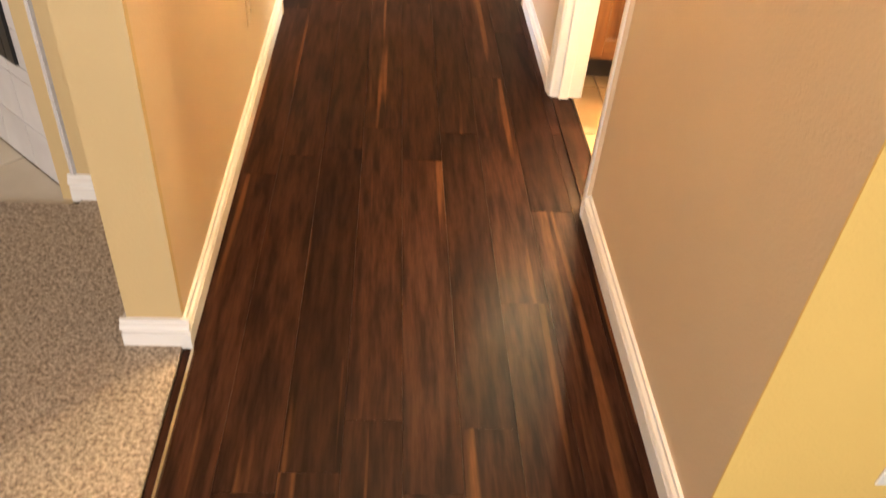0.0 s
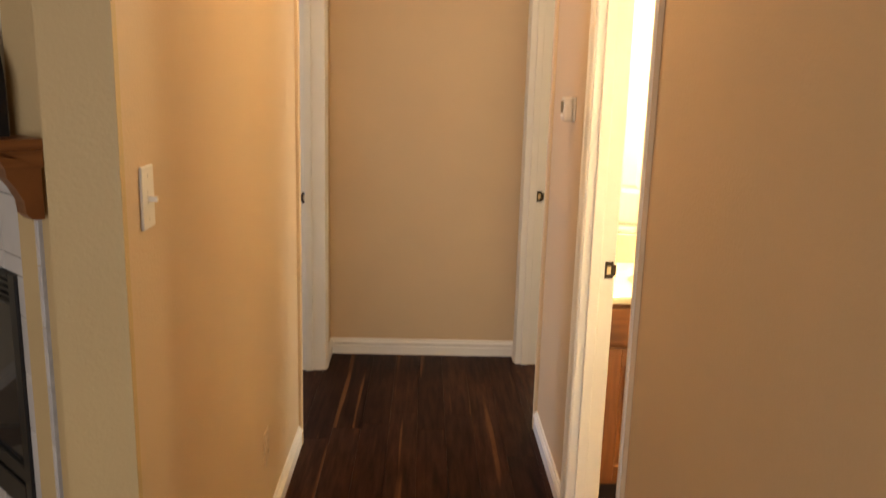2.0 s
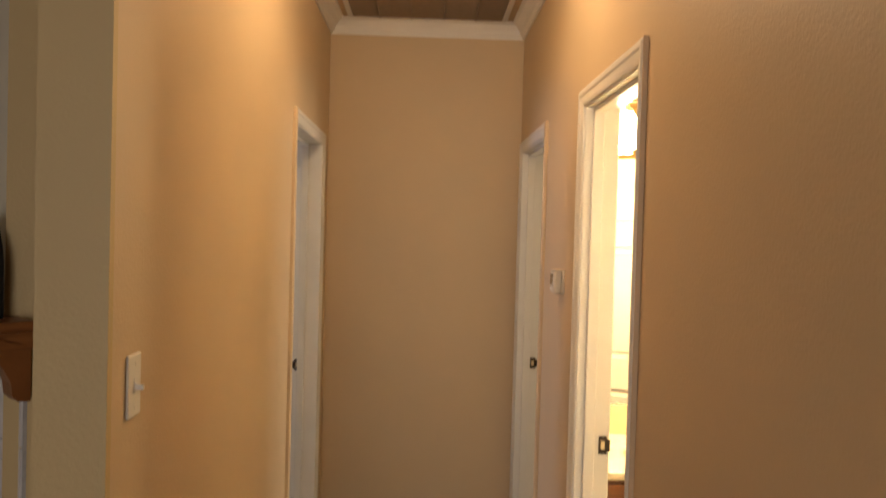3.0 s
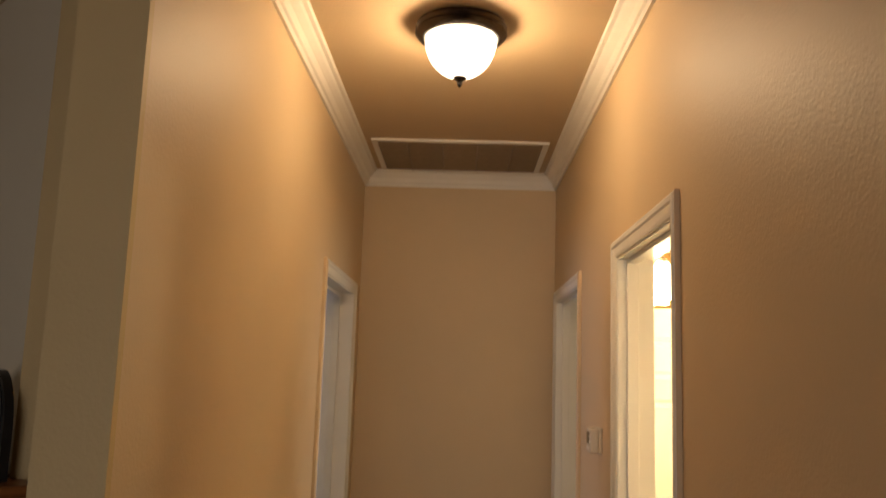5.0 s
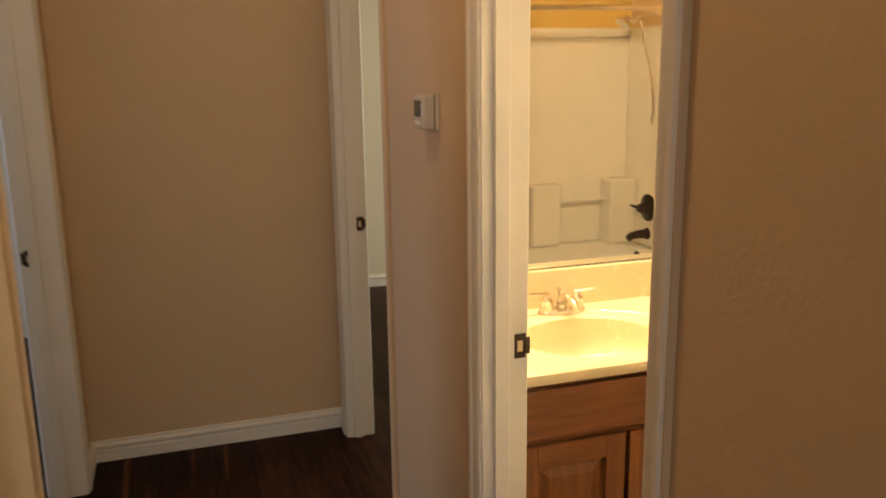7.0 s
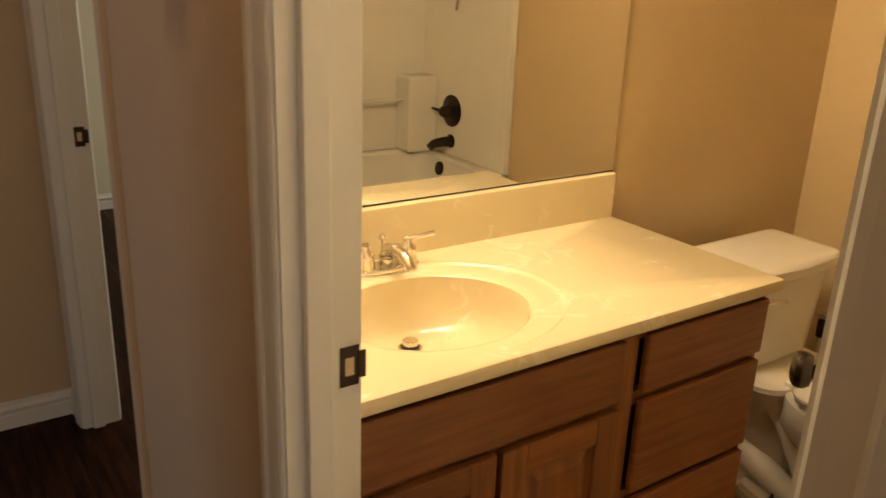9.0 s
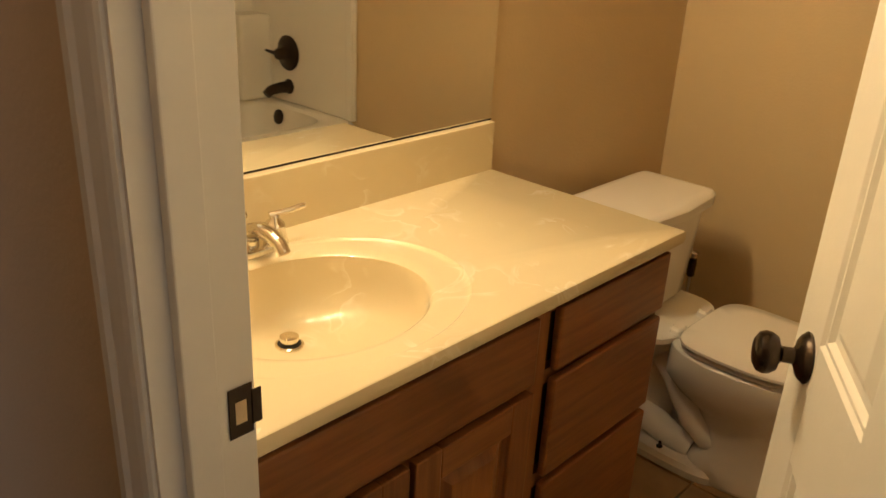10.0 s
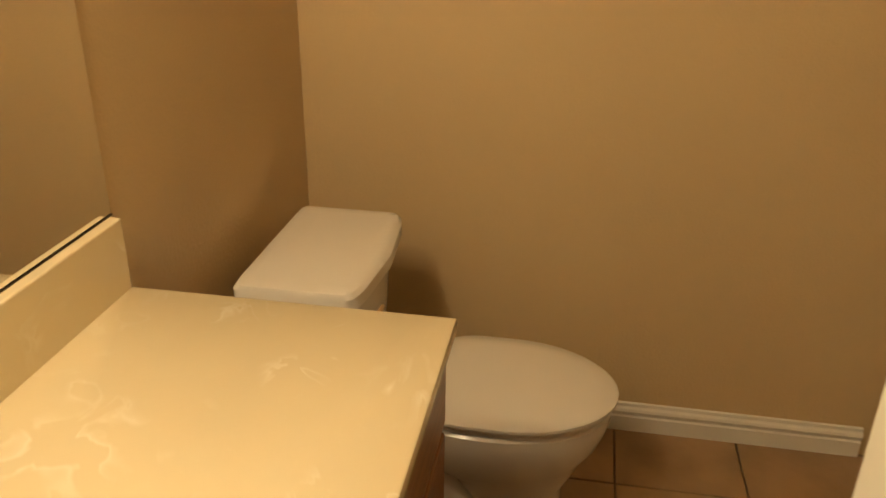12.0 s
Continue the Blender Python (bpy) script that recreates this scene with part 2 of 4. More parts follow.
def loft(bm, rings, cap=True):
    """Join rings of equal point count."""
    R = [[bm.verts.new(p) for p in r] for r in rings]
    n = len(R[0])
    for a, b in zip(R, R[1:]):
        for k in range(n):
            bm.faces.new((a[k], a[(k + 1) % n], b[(k + 1) % n], b[k]))
    if cap:
        bm.faces.new(R[0][::-1])
        bm.faces.new(R[-1])
    bmesh.ops.recalc_face_normals(bm, faces=bm.faces)
    return bm


def finish(bm, name, mat, smooth=False):
    me = bpy.data.meshes.new(name)
    bm.to_mesh(me)
    bm.free()
    me.materials.append(mat)
    if smooth:
        me.shade_smooth()
        me.set_sharp_from_angle(angle=radians(38))
    return me


def thing(name, bm, mat, label="", category="", kind="", smooth=False, group=""):
    return tagged(new(name, finish(bm, name, mat, smooth)), label, category, group, kind)


def structure(name, bm, mat, label="", category="", smooth=False):
    return thing(name, bm, mat, label, category, "structure", smooth)


def holder(name, label, category, loc=(0, 0, 0), group="", kind="", rz=0.0):
    ob = tagged(new(name), label, category, group, kind)
    ob.location = loc
    ob.rotation_euler = (0, 0, radians(rz))
    return ob


def part(name, bm, mat, parent, label="", smooth=False):
    """A part, whose mesh is written in its top parent's own axes."""
    ob = new(name, finish(bm, name, mat, smooth))
    ob.parent = parent
    if label:
        ob["label"] = label
    return ob


# ---- structure ----
XL, XR, YE, ZC = -0.459, 0.58, 4.395, 2.74
WL, WR = -0.583, 0.685
BX, BY = 2.675, 3.257  # bathroom far walls


def wall_with_doors_y(name, x0, x1, y0, y1, doors, mat, label, category="wall"):
    """A wall along y; doors: (y0, y1, height)."""
    bm = bmesh.new()
    y = y0
    for a, b, h in doors:
        box(bm, x0, y, 0, x1, a, ZC)
        box(bm, x0, a, h, x1, b, ZC)
        y = b
    box(bm, x0, y, 0, x1, y1, ZC)
    bmesh.ops.remove_doubles(bm, verts=bm.verts, dist=0.0001)
    return structure(name, bm, mat, label, category)


DL, DR, DB = (3.275, 4.130, 2.052), (3.472, 4.278, 2.052), (1.959, 2.650, 2.050)
wall_with_doors_y("wall_west", WL, XL, 1.400, YE + 0.1, [DL], PAINT, "tan painted hallway wall with orange-peel texture")
wall_with_doors_y("wall_east", XR, WR, 0.849, YE + 0.1, [DB, DR], PAINT, "tan painted hallway wall with a bathroom doorway")
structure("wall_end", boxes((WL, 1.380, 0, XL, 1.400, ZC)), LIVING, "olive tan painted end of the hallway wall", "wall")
structure("wall_north", boxes((XL, YE, 0, XR, YE + 0.1, ZC)), PAINT, "plain tan painted wall closing the hallway", "wall")
structure("wall_living_east", boxes((XR, 0.845, 0, WR, 0.849, ZC), (WR, 0.845, 0, 3.2, 0.948, ZC)), YELLOW, "yellow painted textured living room wall", "wall")
structure("wall_bath_north", boxes((WR, BY, 0, 3.8, BY + 0.1, ZC)), BATHPAINT, "tan painted bathroom wall behind the vanity", "wall")
structure("wall_bath_east", boxes((BX, 0.95, 0, BX + 0.1, BY, ZC)), BATHPAINT, "tan painted bathroom wall beside the toilet", "wall")
structure("wall_bath_partition", boxes((1.03, 0.95, 0, 1.13, 1.72, ZC)), BATHPAINT, "tan painted partition at the end of the tub", "wall")
# bedroom beyond the right-hand end door
structure("wall_bedroom_north", boxes((WR, 6.72, 0, 3.8, 6.82, ZC)), PALE, "pale yellow bedroom wall", "wall")
structure("wall_bedroom_west", boxes((XR, YE + 0.1, 0, WR, 6.82, ZC)), PALE, "pale bedroom side wall", "wall")


def wall_with_window_x(name, x0, x1, y0, y1, wy0, wy1, wz0, wz1, mat):
    structure(name, boxes((x0, y0, 0, x1, wy0, ZC), (x0, wy1, 0, x1, y1, ZC), (x0, wy0, 0, x1, wy1, wz0), (x0, wy0, wz1, x1, wy1, ZC)), mat, "pale painted wall with a window opening", "wall")


wall_with_window_x("wall_bedroom_east", 3.8, 3.9, BY, 6.82, 4.5, 5.9, 0.8, 2.2, PALE)
wall_with_window_x("wall_den_west", -4.2, -4.1, 3.05, 6.3, 4.0, 5.4, 0.8, 2.2, PALE)
structure("wall_den_north", boxes((-4.2, 6.3, 0, WL, 6.4, ZC)), PALE, "pale painted bedroom wall", "wall")
structure("wall_den_east", boxes((WL, YE + 0.1, 0, XL, 6.4, ZC)), PALE, "pale painted bedroom wall", "wall")
structure("wall_living_north", boxes((-4.2, 2.95, 0, WL, 3.05, ZC)), PALE, "pale painted wall beside the fireplace", "wall")
structure("wall_living_stub", boxes((-0.91, 1.93, 0, WL, 2.03, ZC)), LIVING, "narrow tan wall between hallway wall and fireplace", "wall")
structure("wall_living_west", boxes((-4.2, -3.2, 0, -4.1, 2.95, ZC)), PALE, "pale living room wall", "wall")
structure("wall_living_right", boxes((3.1, -3.2, 0, 3.2, 0.845, ZC)), PALE, "pale living room wall", "wall")
structure("wall_living_south", boxes((-4.2, -3.3, 0, -1.6, -3.2, ZC), (0.4, -3.3, 0, 3.2, -3.2, ZC), (-1.6, -3.3, 0, 0.4, -3.2, 0.7), (-1.6, -3.3, 2.3, 0.4, -3.2, ZC)), PALE, "pale living room wall with a wide window opening", "wall")
structure("ceiling", boxes((-4.2, -3.3, ZC, 3.9, 6.9, ZC + 0.1)), CEIL, "tan painted flat textured ceiling", "ceiling")
structure("subfloor", boxes((-4.2, -3.3, -0.1, 3.9, 6.9, -0.012)), GROUT, "floor slab under the finished floors", "floor")
structure("ground", boxes((-60, -60, -0.5, 60, 60, -0.3)), material("dry_ground", (0.2, 0.19, 0.12), rough=0.95, var=0.2, scale=3), "dry ground outside the windows", "ground")

# carpet of the living room
structure("carpet", boxes((-4.1, -3.2, -0.012, -0.468, 1.380, 0.010), (-4.1, 1.380, -0.012, WL, 1.895, 0.010), (-0.856, 1.895, -0.012, WL, 1.93, 0.010), (-4.1, 1.895, -0.012, -2.35, 2.95, 0.010)), CARPET, "brown flecked loop-pile living room carpet", "carpet")
structure("reducer_strip", prism(bmesh.new(), ((-0.466, -0.012), (-0.4475, -0.012), (-0.4475, 0.004), (-0.462, 0.004), (-0.466, 0.001)), lambda u, v: (u, -3.2, v), lambda u, v: (u, 1.363, v)), PLANK, "dark wooden reducer strip along the carpet", "transition strip")
structure("metal_transition_strip", prism(bmesh.new(), ((-0.011, 0), (0.011, 0), (0.006, 0.005), (-0.006, 0.005)), lambda u, v: (-0.4435 + u * 0.5, -3.2, v), lambda u, v: (-0.4435 + u * 0.5, 1.363, v)), STRIP, "thin bright metal strip between carpet and wood", "transition strip")

BASE = ((0, 0), (0.013, 0), (0.013, 0.046), (0.0075, 0.049), (0.0075, 0.058), (0.015, 0.061), (0.0175, 0.067), (0.014, 0.074), (0.008, 0.079), (0.007, 0.088), (0, 0.090))


def baseboard(name, p, q, inward):
    """A moulded board from p to q (x, y) whose profile grows towards inward."""
    p, q, i = Vector((*p, 0)), Vector((*q, 0)), Vector((*inward, 0))
    up = Vector((0, 0, 1))
    structure(name, prism(bmesh.new(), BASE, lambda u, v: p + i * u + up * v, lambda u, v: q + i * u + up * v), TRIM, "white moulded wooden baseboard", "baseboard")


CW = 0.057
for j, (p, q, d) in enumerate((
    ((XL, 1.380), (XL, DL[0] - 0.045), (1, 0)), ((XL, DL[1] + 0.045), (XL, YE), (1, 0)), ((XL, YE), (XR, YE), (0, -1)),
    ((XR, 0.83), (XR, DB[0] - 0.045), (-1, 0)), ((XR, DB[1] + 0.045), (XR, DR[0] - 0.045), (-1, 0)), ((XR, DR[1] + 0.045), (XR, YE), (-1, 0)),
    ((WL - 0.015, 1.380), (XL + 0.015, 1.380), (0, -1)), ((WL, 1.380), (WL, 1.93), (-1, 0)), ((-0.88, 1.93), (WL, 1.93), (0, -1)),
    ((XR, 0.845), (3.1, 0.845), (0, -1)), ((BX, 1.74), (BX, BY), (-1, 0)), ((1.76, BY), (BX, BY), (0, -1)),
    ((WR, 6.72), (3.8, 6.72), (0, -1)), ((-4.1, 2.95), (-1.95, 2.95), (0, -1)), ((WR, YE + 0.1), (WR, 6.72), (1, 0)))):
    baseboard("baseboard_%d" % (j + 1), p, q, d)

CROWN = ((0, 0), (0.010, 0), (0.014, 0.014), (0.022, 0.020), (0.030, 0.040), (0.048, 0.058), (0.054, 0.066), (0.066, 0.070), (0.070, 0.082), (0, 0.082))


def crown(name, p, q, inward):
    p, q, i = Vector((*p, ZC - 0.082)), Vector((*q, ZC - 0.082)), Vector((*inward, 0))
    up = Vector((0, 0, 1))
    structure(name, prism(bmesh.new(), CROWN, lambda u, v: p + i * u + up * v, lambda u, v: q + i * u + up * v), TRIM, "white stepped crown moulding along the hallway ceiling", "crown moulding")


crown("crown_moulding_1", (XL, 1.380), (XL, YE), (1, 0))
crown("crown_moulding_2", (XR, 0.845), (XR, YE), (-1, 0))
crown("crown_moulding_3", (XL, YE), (XR, YE), (0, -1))

CAS = ((0, 0), (CW, 0), (CW, 0.010), (CW - 0.008, 0.016), (CW - 0.020, 0.016), (CW - 0.026, 0.012), (0.012, 0.010), (0.004, 0.008), (0, 0.005))


def door_frame(name, y0, y1, h, xw, xb, s, stop_x, label):
    """Jambs, stop and moulded casings of a doorway in a wall along y. xw: hall face, xb: room face, s: way from room to hall along x."""
    fr = holder(name, label, "door frame", kind="structure")
    t = 0.015
    a, b = min(xw, xb) - 0.001, max(xw, xb) + 0.001
    for yy, w in ((y0, t), (y1 - t, t)):
        part("jamb", boxes((a, yy, 0, b, yy + w, h)), TRIM, fr)
    part("head_jamb", boxes((a, y0 + t, h - t, b, y1 - t, h)), TRIM, fr)
    sa, sb = stop_x
    for yy0, yy1 in ((y0 + t, y0 + t + 0.014), (y1 - t - 0.014, y1 - t)):
        part("door_stop", boxes((sa, yy0, 0, sb, yy1, h - t), bevel=0.002), TRIM, fr)
    part("door_stop", boxes((sa, y0 + t + 0.014, h - t - 0.014, sb, y1 - t - 0.014, h - t), bevel=0.002), TRIM, fr)
    r = 0.01
    for x, d in ((xw, s), (xb, -s)):
        for yy, o in ((y0 + r, -1), (y1 - r, 1)):
            part("casing", prism(bmesh.new(), CAS, lambda u, v: (x + d * v, yy + o * u, 0), lambda u, v: (x + d * v, yy + o * u, h - r + u)), TRIM, fr)
        part("head_casing", prism(bmesh.new(), CAS, lambda u, v: (x + d * v, y0 + r - u, h - r + u), lambda u, v: (x + d * v, y1 - r + u, h - r + u)), TRIM, fr)
    return fr


def strike_plate(parent, x, y, z, s):
    """A dark strike plate on a jamb face at y, facing -y; its lip curls towards s along x."""
    bm = boxes((x - 0.014, y - 0.002, z - 0.029, x + 0.014, y, z + 0.029), bevel=0.0008)
    tube(bm, [(x - s * 0.014, y - 0.001, z), (x - s * 0.020, y - 0.001, z), (x - s * 0.024, y + 0.003, z)], 0.001, 6)
    box(bm, min(x - s * 0.012, x - s * 0.024), y - 0.003, z - 0.020, max(x - s * 0.012, x - s * 0.024), y - 0.0005, z + 0.020, bevel=0.001)
    sp = part("strike_plate", bm, BRONZE, parent, "dark bronze strike plate")
    part("latch_hole", boxes((x - 0.007, y - 0.0026, z - 0.013, x + 0.006, y - 0.0018, z + 0.013)), STRIP, sp, "worn bright latch opening")


f1 = door_frame("door_frame_1", *DL, XL, WL, 1, (-0.555, -0.52), "white moulded frame of an open bedroom doorway")
strike_plate(f1, -0.556, DL[1] - 0.015, 0.925, 1)
f2 = door_frame("door_frame_2", *DR, XR, WR, -1, (0.605, 0.64), "white moulded frame of a second bedroom doorway")
strike_plate(f2, 0.660, DR[1] - 0.015, 0.938, -1)
f3 = door_frame("door_frame_3", *DB, XR, WR, -1, (0.605, 0.64), "white moulded frame of the bathroom doorway")
for fr, (ya, yb, hh), xa, xb in ((f1, DL, XL + 0.0005, XL + 0.0125), (f2, DR, XR - 0.0125, XR - 0.0005), (f3, DB, XR - 0.0125, XR - 0.0005)):
    for c in [o for o in fr.children if o.name.startswith("casing")][:0 if fr is f3 else 1]:
        c.data.materials[0] = PAINT
    part("painted_edge", boxes((xa, ya + 0.01 - CW - 0.0025, 0.086, xb, ya + 0.0105 - CW, hh - 0.01 + CW)), PAINT, fr, "tan painted casing edge")
strike_plate(f3, 0.670, DB[1] - 0.015, 0.938, -1)


def window(name, m, w, h, label):
    wd = holder(name, label, "window", kind="structure")
    wd.matrix_world = m
    f = 0.05
    part("window_frame", boxes((-w / 2, -0.03, 0, -w / 2 + f, 0.03, h), (w / 2 - f, -0.03, 0, w / 2, 0.03, h), (-w / 2 + f, -0.03, 0, w / 2 - f, 0.03, f), (-w / 2 + f, -0.03, h - f, w / 2 - f, 0.03, h), (-0.02, -0.025, f, 0.02, 0.025, h - f)), TRIM, wd)
    for a, b in ((-w / 2 + f, -0.02), (0.02, w / 2 - f)):
        p = part("pane", boxes((a, -0.004, f, b, 0.004, h - f)), GLASS, wd)
        p.visible_shadow = False


window("window_1", pose(-0.6, -3.26, 0.7), 2.0, 1.6, "white framed living room window")
window("window_2", pose(-4.16, 4.7, 0.8, 0, 0, 90), 1.4, 1.4, "white framed bedroom window")
window("window_3", pose(3.86, 5.2, 0.8, 0, 0, 90), 1.4, 1.4, "white framed bedroom window")


# ---- hallway fittings ----
def ceiling_light():
    ob = holder("ceiling_light", "lit flush ceiling light with bronze ring and frosted dome", "ceiling light", (0.062, 2.48, ZC))
    part("mounting_ring", lathe(bmesh.new(), ((0.125, 0), (0.140, -0.006), (0.144, -0.016), (0.138, -0.026), (0.144, -0.034), (0.136, -0.044), (0.118, -0.050), (0.112, -0.046)), n=40), BRONZE, ob, "dark bronze stepped ring", True)
    d = part("dome", lathe(bmesh.new(), [(0.112 * math.cos(a), -0.050 - 0.125 * math.sin(a)) for a in [radians(9 * i) for i in range(10)]] + [(0.006, -0.176)], n=40), DOME, ob, "glowing frosted glass dome", True)
    d.visible_shadow = False
    part("finial", lathe(bmesh.new(), ((0.020, -0.171), (0.021, -0.177), (0.012, -0.183), (0.007, -0.190), (0.009, -0.196), (0.004, -0.203), (0.0005, -0.207)), n=16), BRONZE, ob, "bronze finial", True)


ceiling_light()


def return_grille():
    ob = holder("return_air_grille", "white framed ceiling return grille with grey filter", "air grille", kind="")
    x0, x1, y0, y1, z = -0.36, 0.475, 3.74, 4.31, ZC
    f = 0.028
    part("grille_frame", boxes((x0, y0, z - 0.012, x1, y0 + f, z - 0.001), (x0, y1 - f, z - 0.012, x1, y1, z - 0.001), (x0, y0 + f, z - 0.012, x0 + f, y1 - f, z - 0.001), (x1 - f, y0 + f, z - 0.012, x1, y1 - f, z - 0.001), bevel=0.003), TRIM, ob)
    part("filter", boxes((x0 + f, y0 + f, z - 0.004, x1 - f, y1 - f, z - 0.001)), FILTER, ob, "grey dusty filter")
    k = 20
    for i in range(k):
        y = y0 + f + (i + 0.5) * (y1 - y0 - 2 * f) / k
        part("louver", prism(bmesh.new(), ((-0.009, 0), (-0.007, 0.001), (0.009, -0.007), (0.007, -0.008)), lambda u, v: (x0 + f, y + u, z - 0.004 + v), lambda u, v: (x1 - f, y + u, z - 0.004 + v)), FILTER, ob)
    for i in range(4):
        x = x0 + (i + 1) * (x1 - x0) / 5
        part("grille_bar", boxes((x - 0.004, y0 + f, z - 0.016, x + 0.004, y1 - f, z - 0.012)), FILTER, ob)


return_grille()


def light_switch():
    ob = holder("light_switch", "white toggle light switch plate on the hallway wall", "light switch", (XL, 1.496, 1.330))
    part("cover_plate", boxes((0, -0.032, -0.058, 0.006, 0.032, 0.058), bevel=0.003), PLASTIC, ob)
    part("toggle_slot", boxes((0.0055, -0.006, -0.013, 0.0072, 0.006, 0.013), bevel=0.0005), PLASTIC, ob)
    part("toggle", prism(bmesh.new(), ((0, -0.006), (0, 0.006), (0.016, 0.002), (0.016, -0.006)), lambda u, v: (0.006 + u, -0.004, v - 0.002), lambda u, v: (0.006 + u, 0.004, v - 0.002)), PLASTIC, ob)
    for dz in (0.040, -0.040):
        part("screw", lathe(bmesh.new(), ((0.0032, 0), (0.0030, 0.001), (0.0005, 0.0014)), pose(0.006, 0, dz, 0, 90, 0), 10), TRIM, ob)


light_switch()


def outlet():
    ob = holder("wall_outlet", "tan painted duplex outlet plate low on the hallway wall", "outlet", (XL, 2.53, 0.335))
    part("cover_plate", boxes((0, -0.036, -0.058, 0.006, 0.036, 0.058), bevel=0.003), TANPLATE, ob)
    for dz in (0.02, -0.02):
        s = part("socket", lathe(bmesh.new(), ((0.0165, 0), (0.0165, 0.0015), (0.015, 0.002)), pose(0.006, 0, dz, 0, 90, 0), 20), TANPLATE, ob)
        for dy in (-0.006, 0.006):
            part("slot", boxes((0.0078, dy - 0.001, dz - 0.002, 0.0084, dy + 0.001, dz + 0.007)), DARKHOLE, s)


outlet()


def low_outlet():
    ob = holder("low_switch_plate", "white cover plate low on the yellow wall", "outlet", (0.892, 0.845, 0.31))
    part("cover_plate", boxes((-0.036, -0.006, -0.058, 0.036, 0, 0.058), bevel=0.003), PLASTIC, ob)
    part("socket", lathe(bmesh.new(), ((0.0165, 0), (0.0165, 0.0015), (0.015, 0.002)), pose(0, -0.006, 0.02, 90, 0, 0), 20), PLASTIC, ob)
    part("socket", lathe(bmesh.new(), ((0.0165, 0), (0.0165, 0.0015), (0.015, 0.002)), pose(0, -0.006, -0.02, 90, 0, 0), 20), PLASTIC, ob)


low_outlet()


def thermostat():
    ob = holder("thermostat", "small white digital wall thermostat with grey display", "thermostat", (XR, 2.966, 1.450))
    part("back_plate", boxes((-0.010, -0.046, -0.044, 0, 0.046, 0.044), bevel=0.003), AGED, ob)
    part("body", boxes((-0.040, -0.042, -0.042, -0.010, 0.042, 0.042), bevel=0.006), AGED, ob)
    part("display", boxes((-0.0415, -0.018, -0.012, -0.0395, 0.036, 0.028), bevel=0.0008), LCD, ob, "grey liquid crystal display")
    for dy, dz in ((-0.029, 0.014), (-0.029, -0.004), (-0.005, -0.026), (0.012, -0.026), (0.029, -0.026)):
        part("button", boxes((-0.0422, dy - 0.006, dz - 0.004, -0.0395, dy + 0.006, dz + 0.004), bevel=0.001), TRIM, ob)


thermostat()


# ---- panel door of the bathroom ----
def panel_door():
    """Origin at the hinge pin; the leaf runs along +x, its latch face towards +y."""
    W, H, T = 0.680, 2.02, 0.035
    ob = holder("bathroom_door", "open white six-panel bathroom door with bronze knob", "door", (0.708, 1.970, 0.008), rz=31.0)
    st, ms = 0.105, 0.09
    rails = ((0, 0.20), (0.80, 0.96), (1.56, 1.66), (1.87, H))
    part("stile", boxes((0, -T, 0, st, 0, H), bevel=0.002), DOORW, ob)
    part("stile", boxes((W - st, -T, 0, W, 0, H), bevel=0.002), DOORW, ob)
    for a, b in rails:
        part("rail", boxes((st, -T, a, W - st, 0, b)), DOORW, ob)
    mid = W / 2
    for (a, b), (c, d) in zip(rails, rails[1:]):
        part("mullion", boxes((mid - ms / 2, -T, b, mid + ms / 2, 0, c)), DOORW, ob)
        for x0, x1 in ((st, mid - ms / 2), (mid + ms / 2, W - st)):
            bm = bmesh.new()
            for s, y in ((1, 0), (-1, -T)):
                # sticking, sunk field and raised centre as nested rings
                rings = []
                for inset, dep in ((0, 0.0), (0.005, 0.004), (0.010, 0.004), (0.016, 0.010), (0.026, 0.010), (0.042, 0.003), (0.044, 0.003)):
                    rings.append([(x0 + inset, y - s * dep, b + inset), (x1 - inset, y - s * dep, b + inset), (x1 - inset, y - s * dep, c - inset), (x0 + inset, y - s * dep, c - inset)])
                R = [[bm.verts.new(p) for p in r] for r in rings]
                for p, q in zip(R, R[1:]):
                    for k in range(4):
                        bm.faces.new((p[k], p[(k + 1) % 4], q[(k + 1) % 4], q[k]))
                bm.faces.new(R[-1])
            bmesh.ops.recalc_face_normals(bm, faces=bm.faces)
            part("panel", bm, DOORW, ob)
    kx, kz = W - 0.072, 0.926
    for s, y in ((1, 0), (-1, -T)):
        m = pose(kx, y, kz, -90 * s, 0, 0)
        part("rose", lathe(bmesh.new(), ((0.031, 0), (0.032, 0.003), (0.029, 0.006), (0.028, 0.008), (0.024, 0.011), (0.015, 0.014), (0.012, 0.016)), m, 30), BRONZE, ob, "oil-rubbed bronze rose", True)
        part("knob", lathe(bmesh.new(), ((0.010, 0.012), (0.010, 0.030), (0.014, 0.034), (0.021, 0.036), (0.0255, 0.043), (0.0265, 0.050), (0.024, 0.057), (0.016, 0.062), (0.006, 0.0635)), m, 30), BRONZE, ob, "round oil-rubbed bronze knob", True)
    part("latch_plate", boxes((W - 0.0005, -T / 2 - 0.012, kz - 0.028, W + 0.001, -T / 2 + 0.012, kz + 0.028)), BRONZE, ob)
    for hz in (0.2, 1.0, 1.78):
        part("hinge", tube(bmesh.new(), ((-0.006, 0.004, hz - 0.045), (-0.006, 0.004, hz + 0.045)), 0.006, 10), BRONZE, ob, "bronze hinge knuckle")


panel_door()


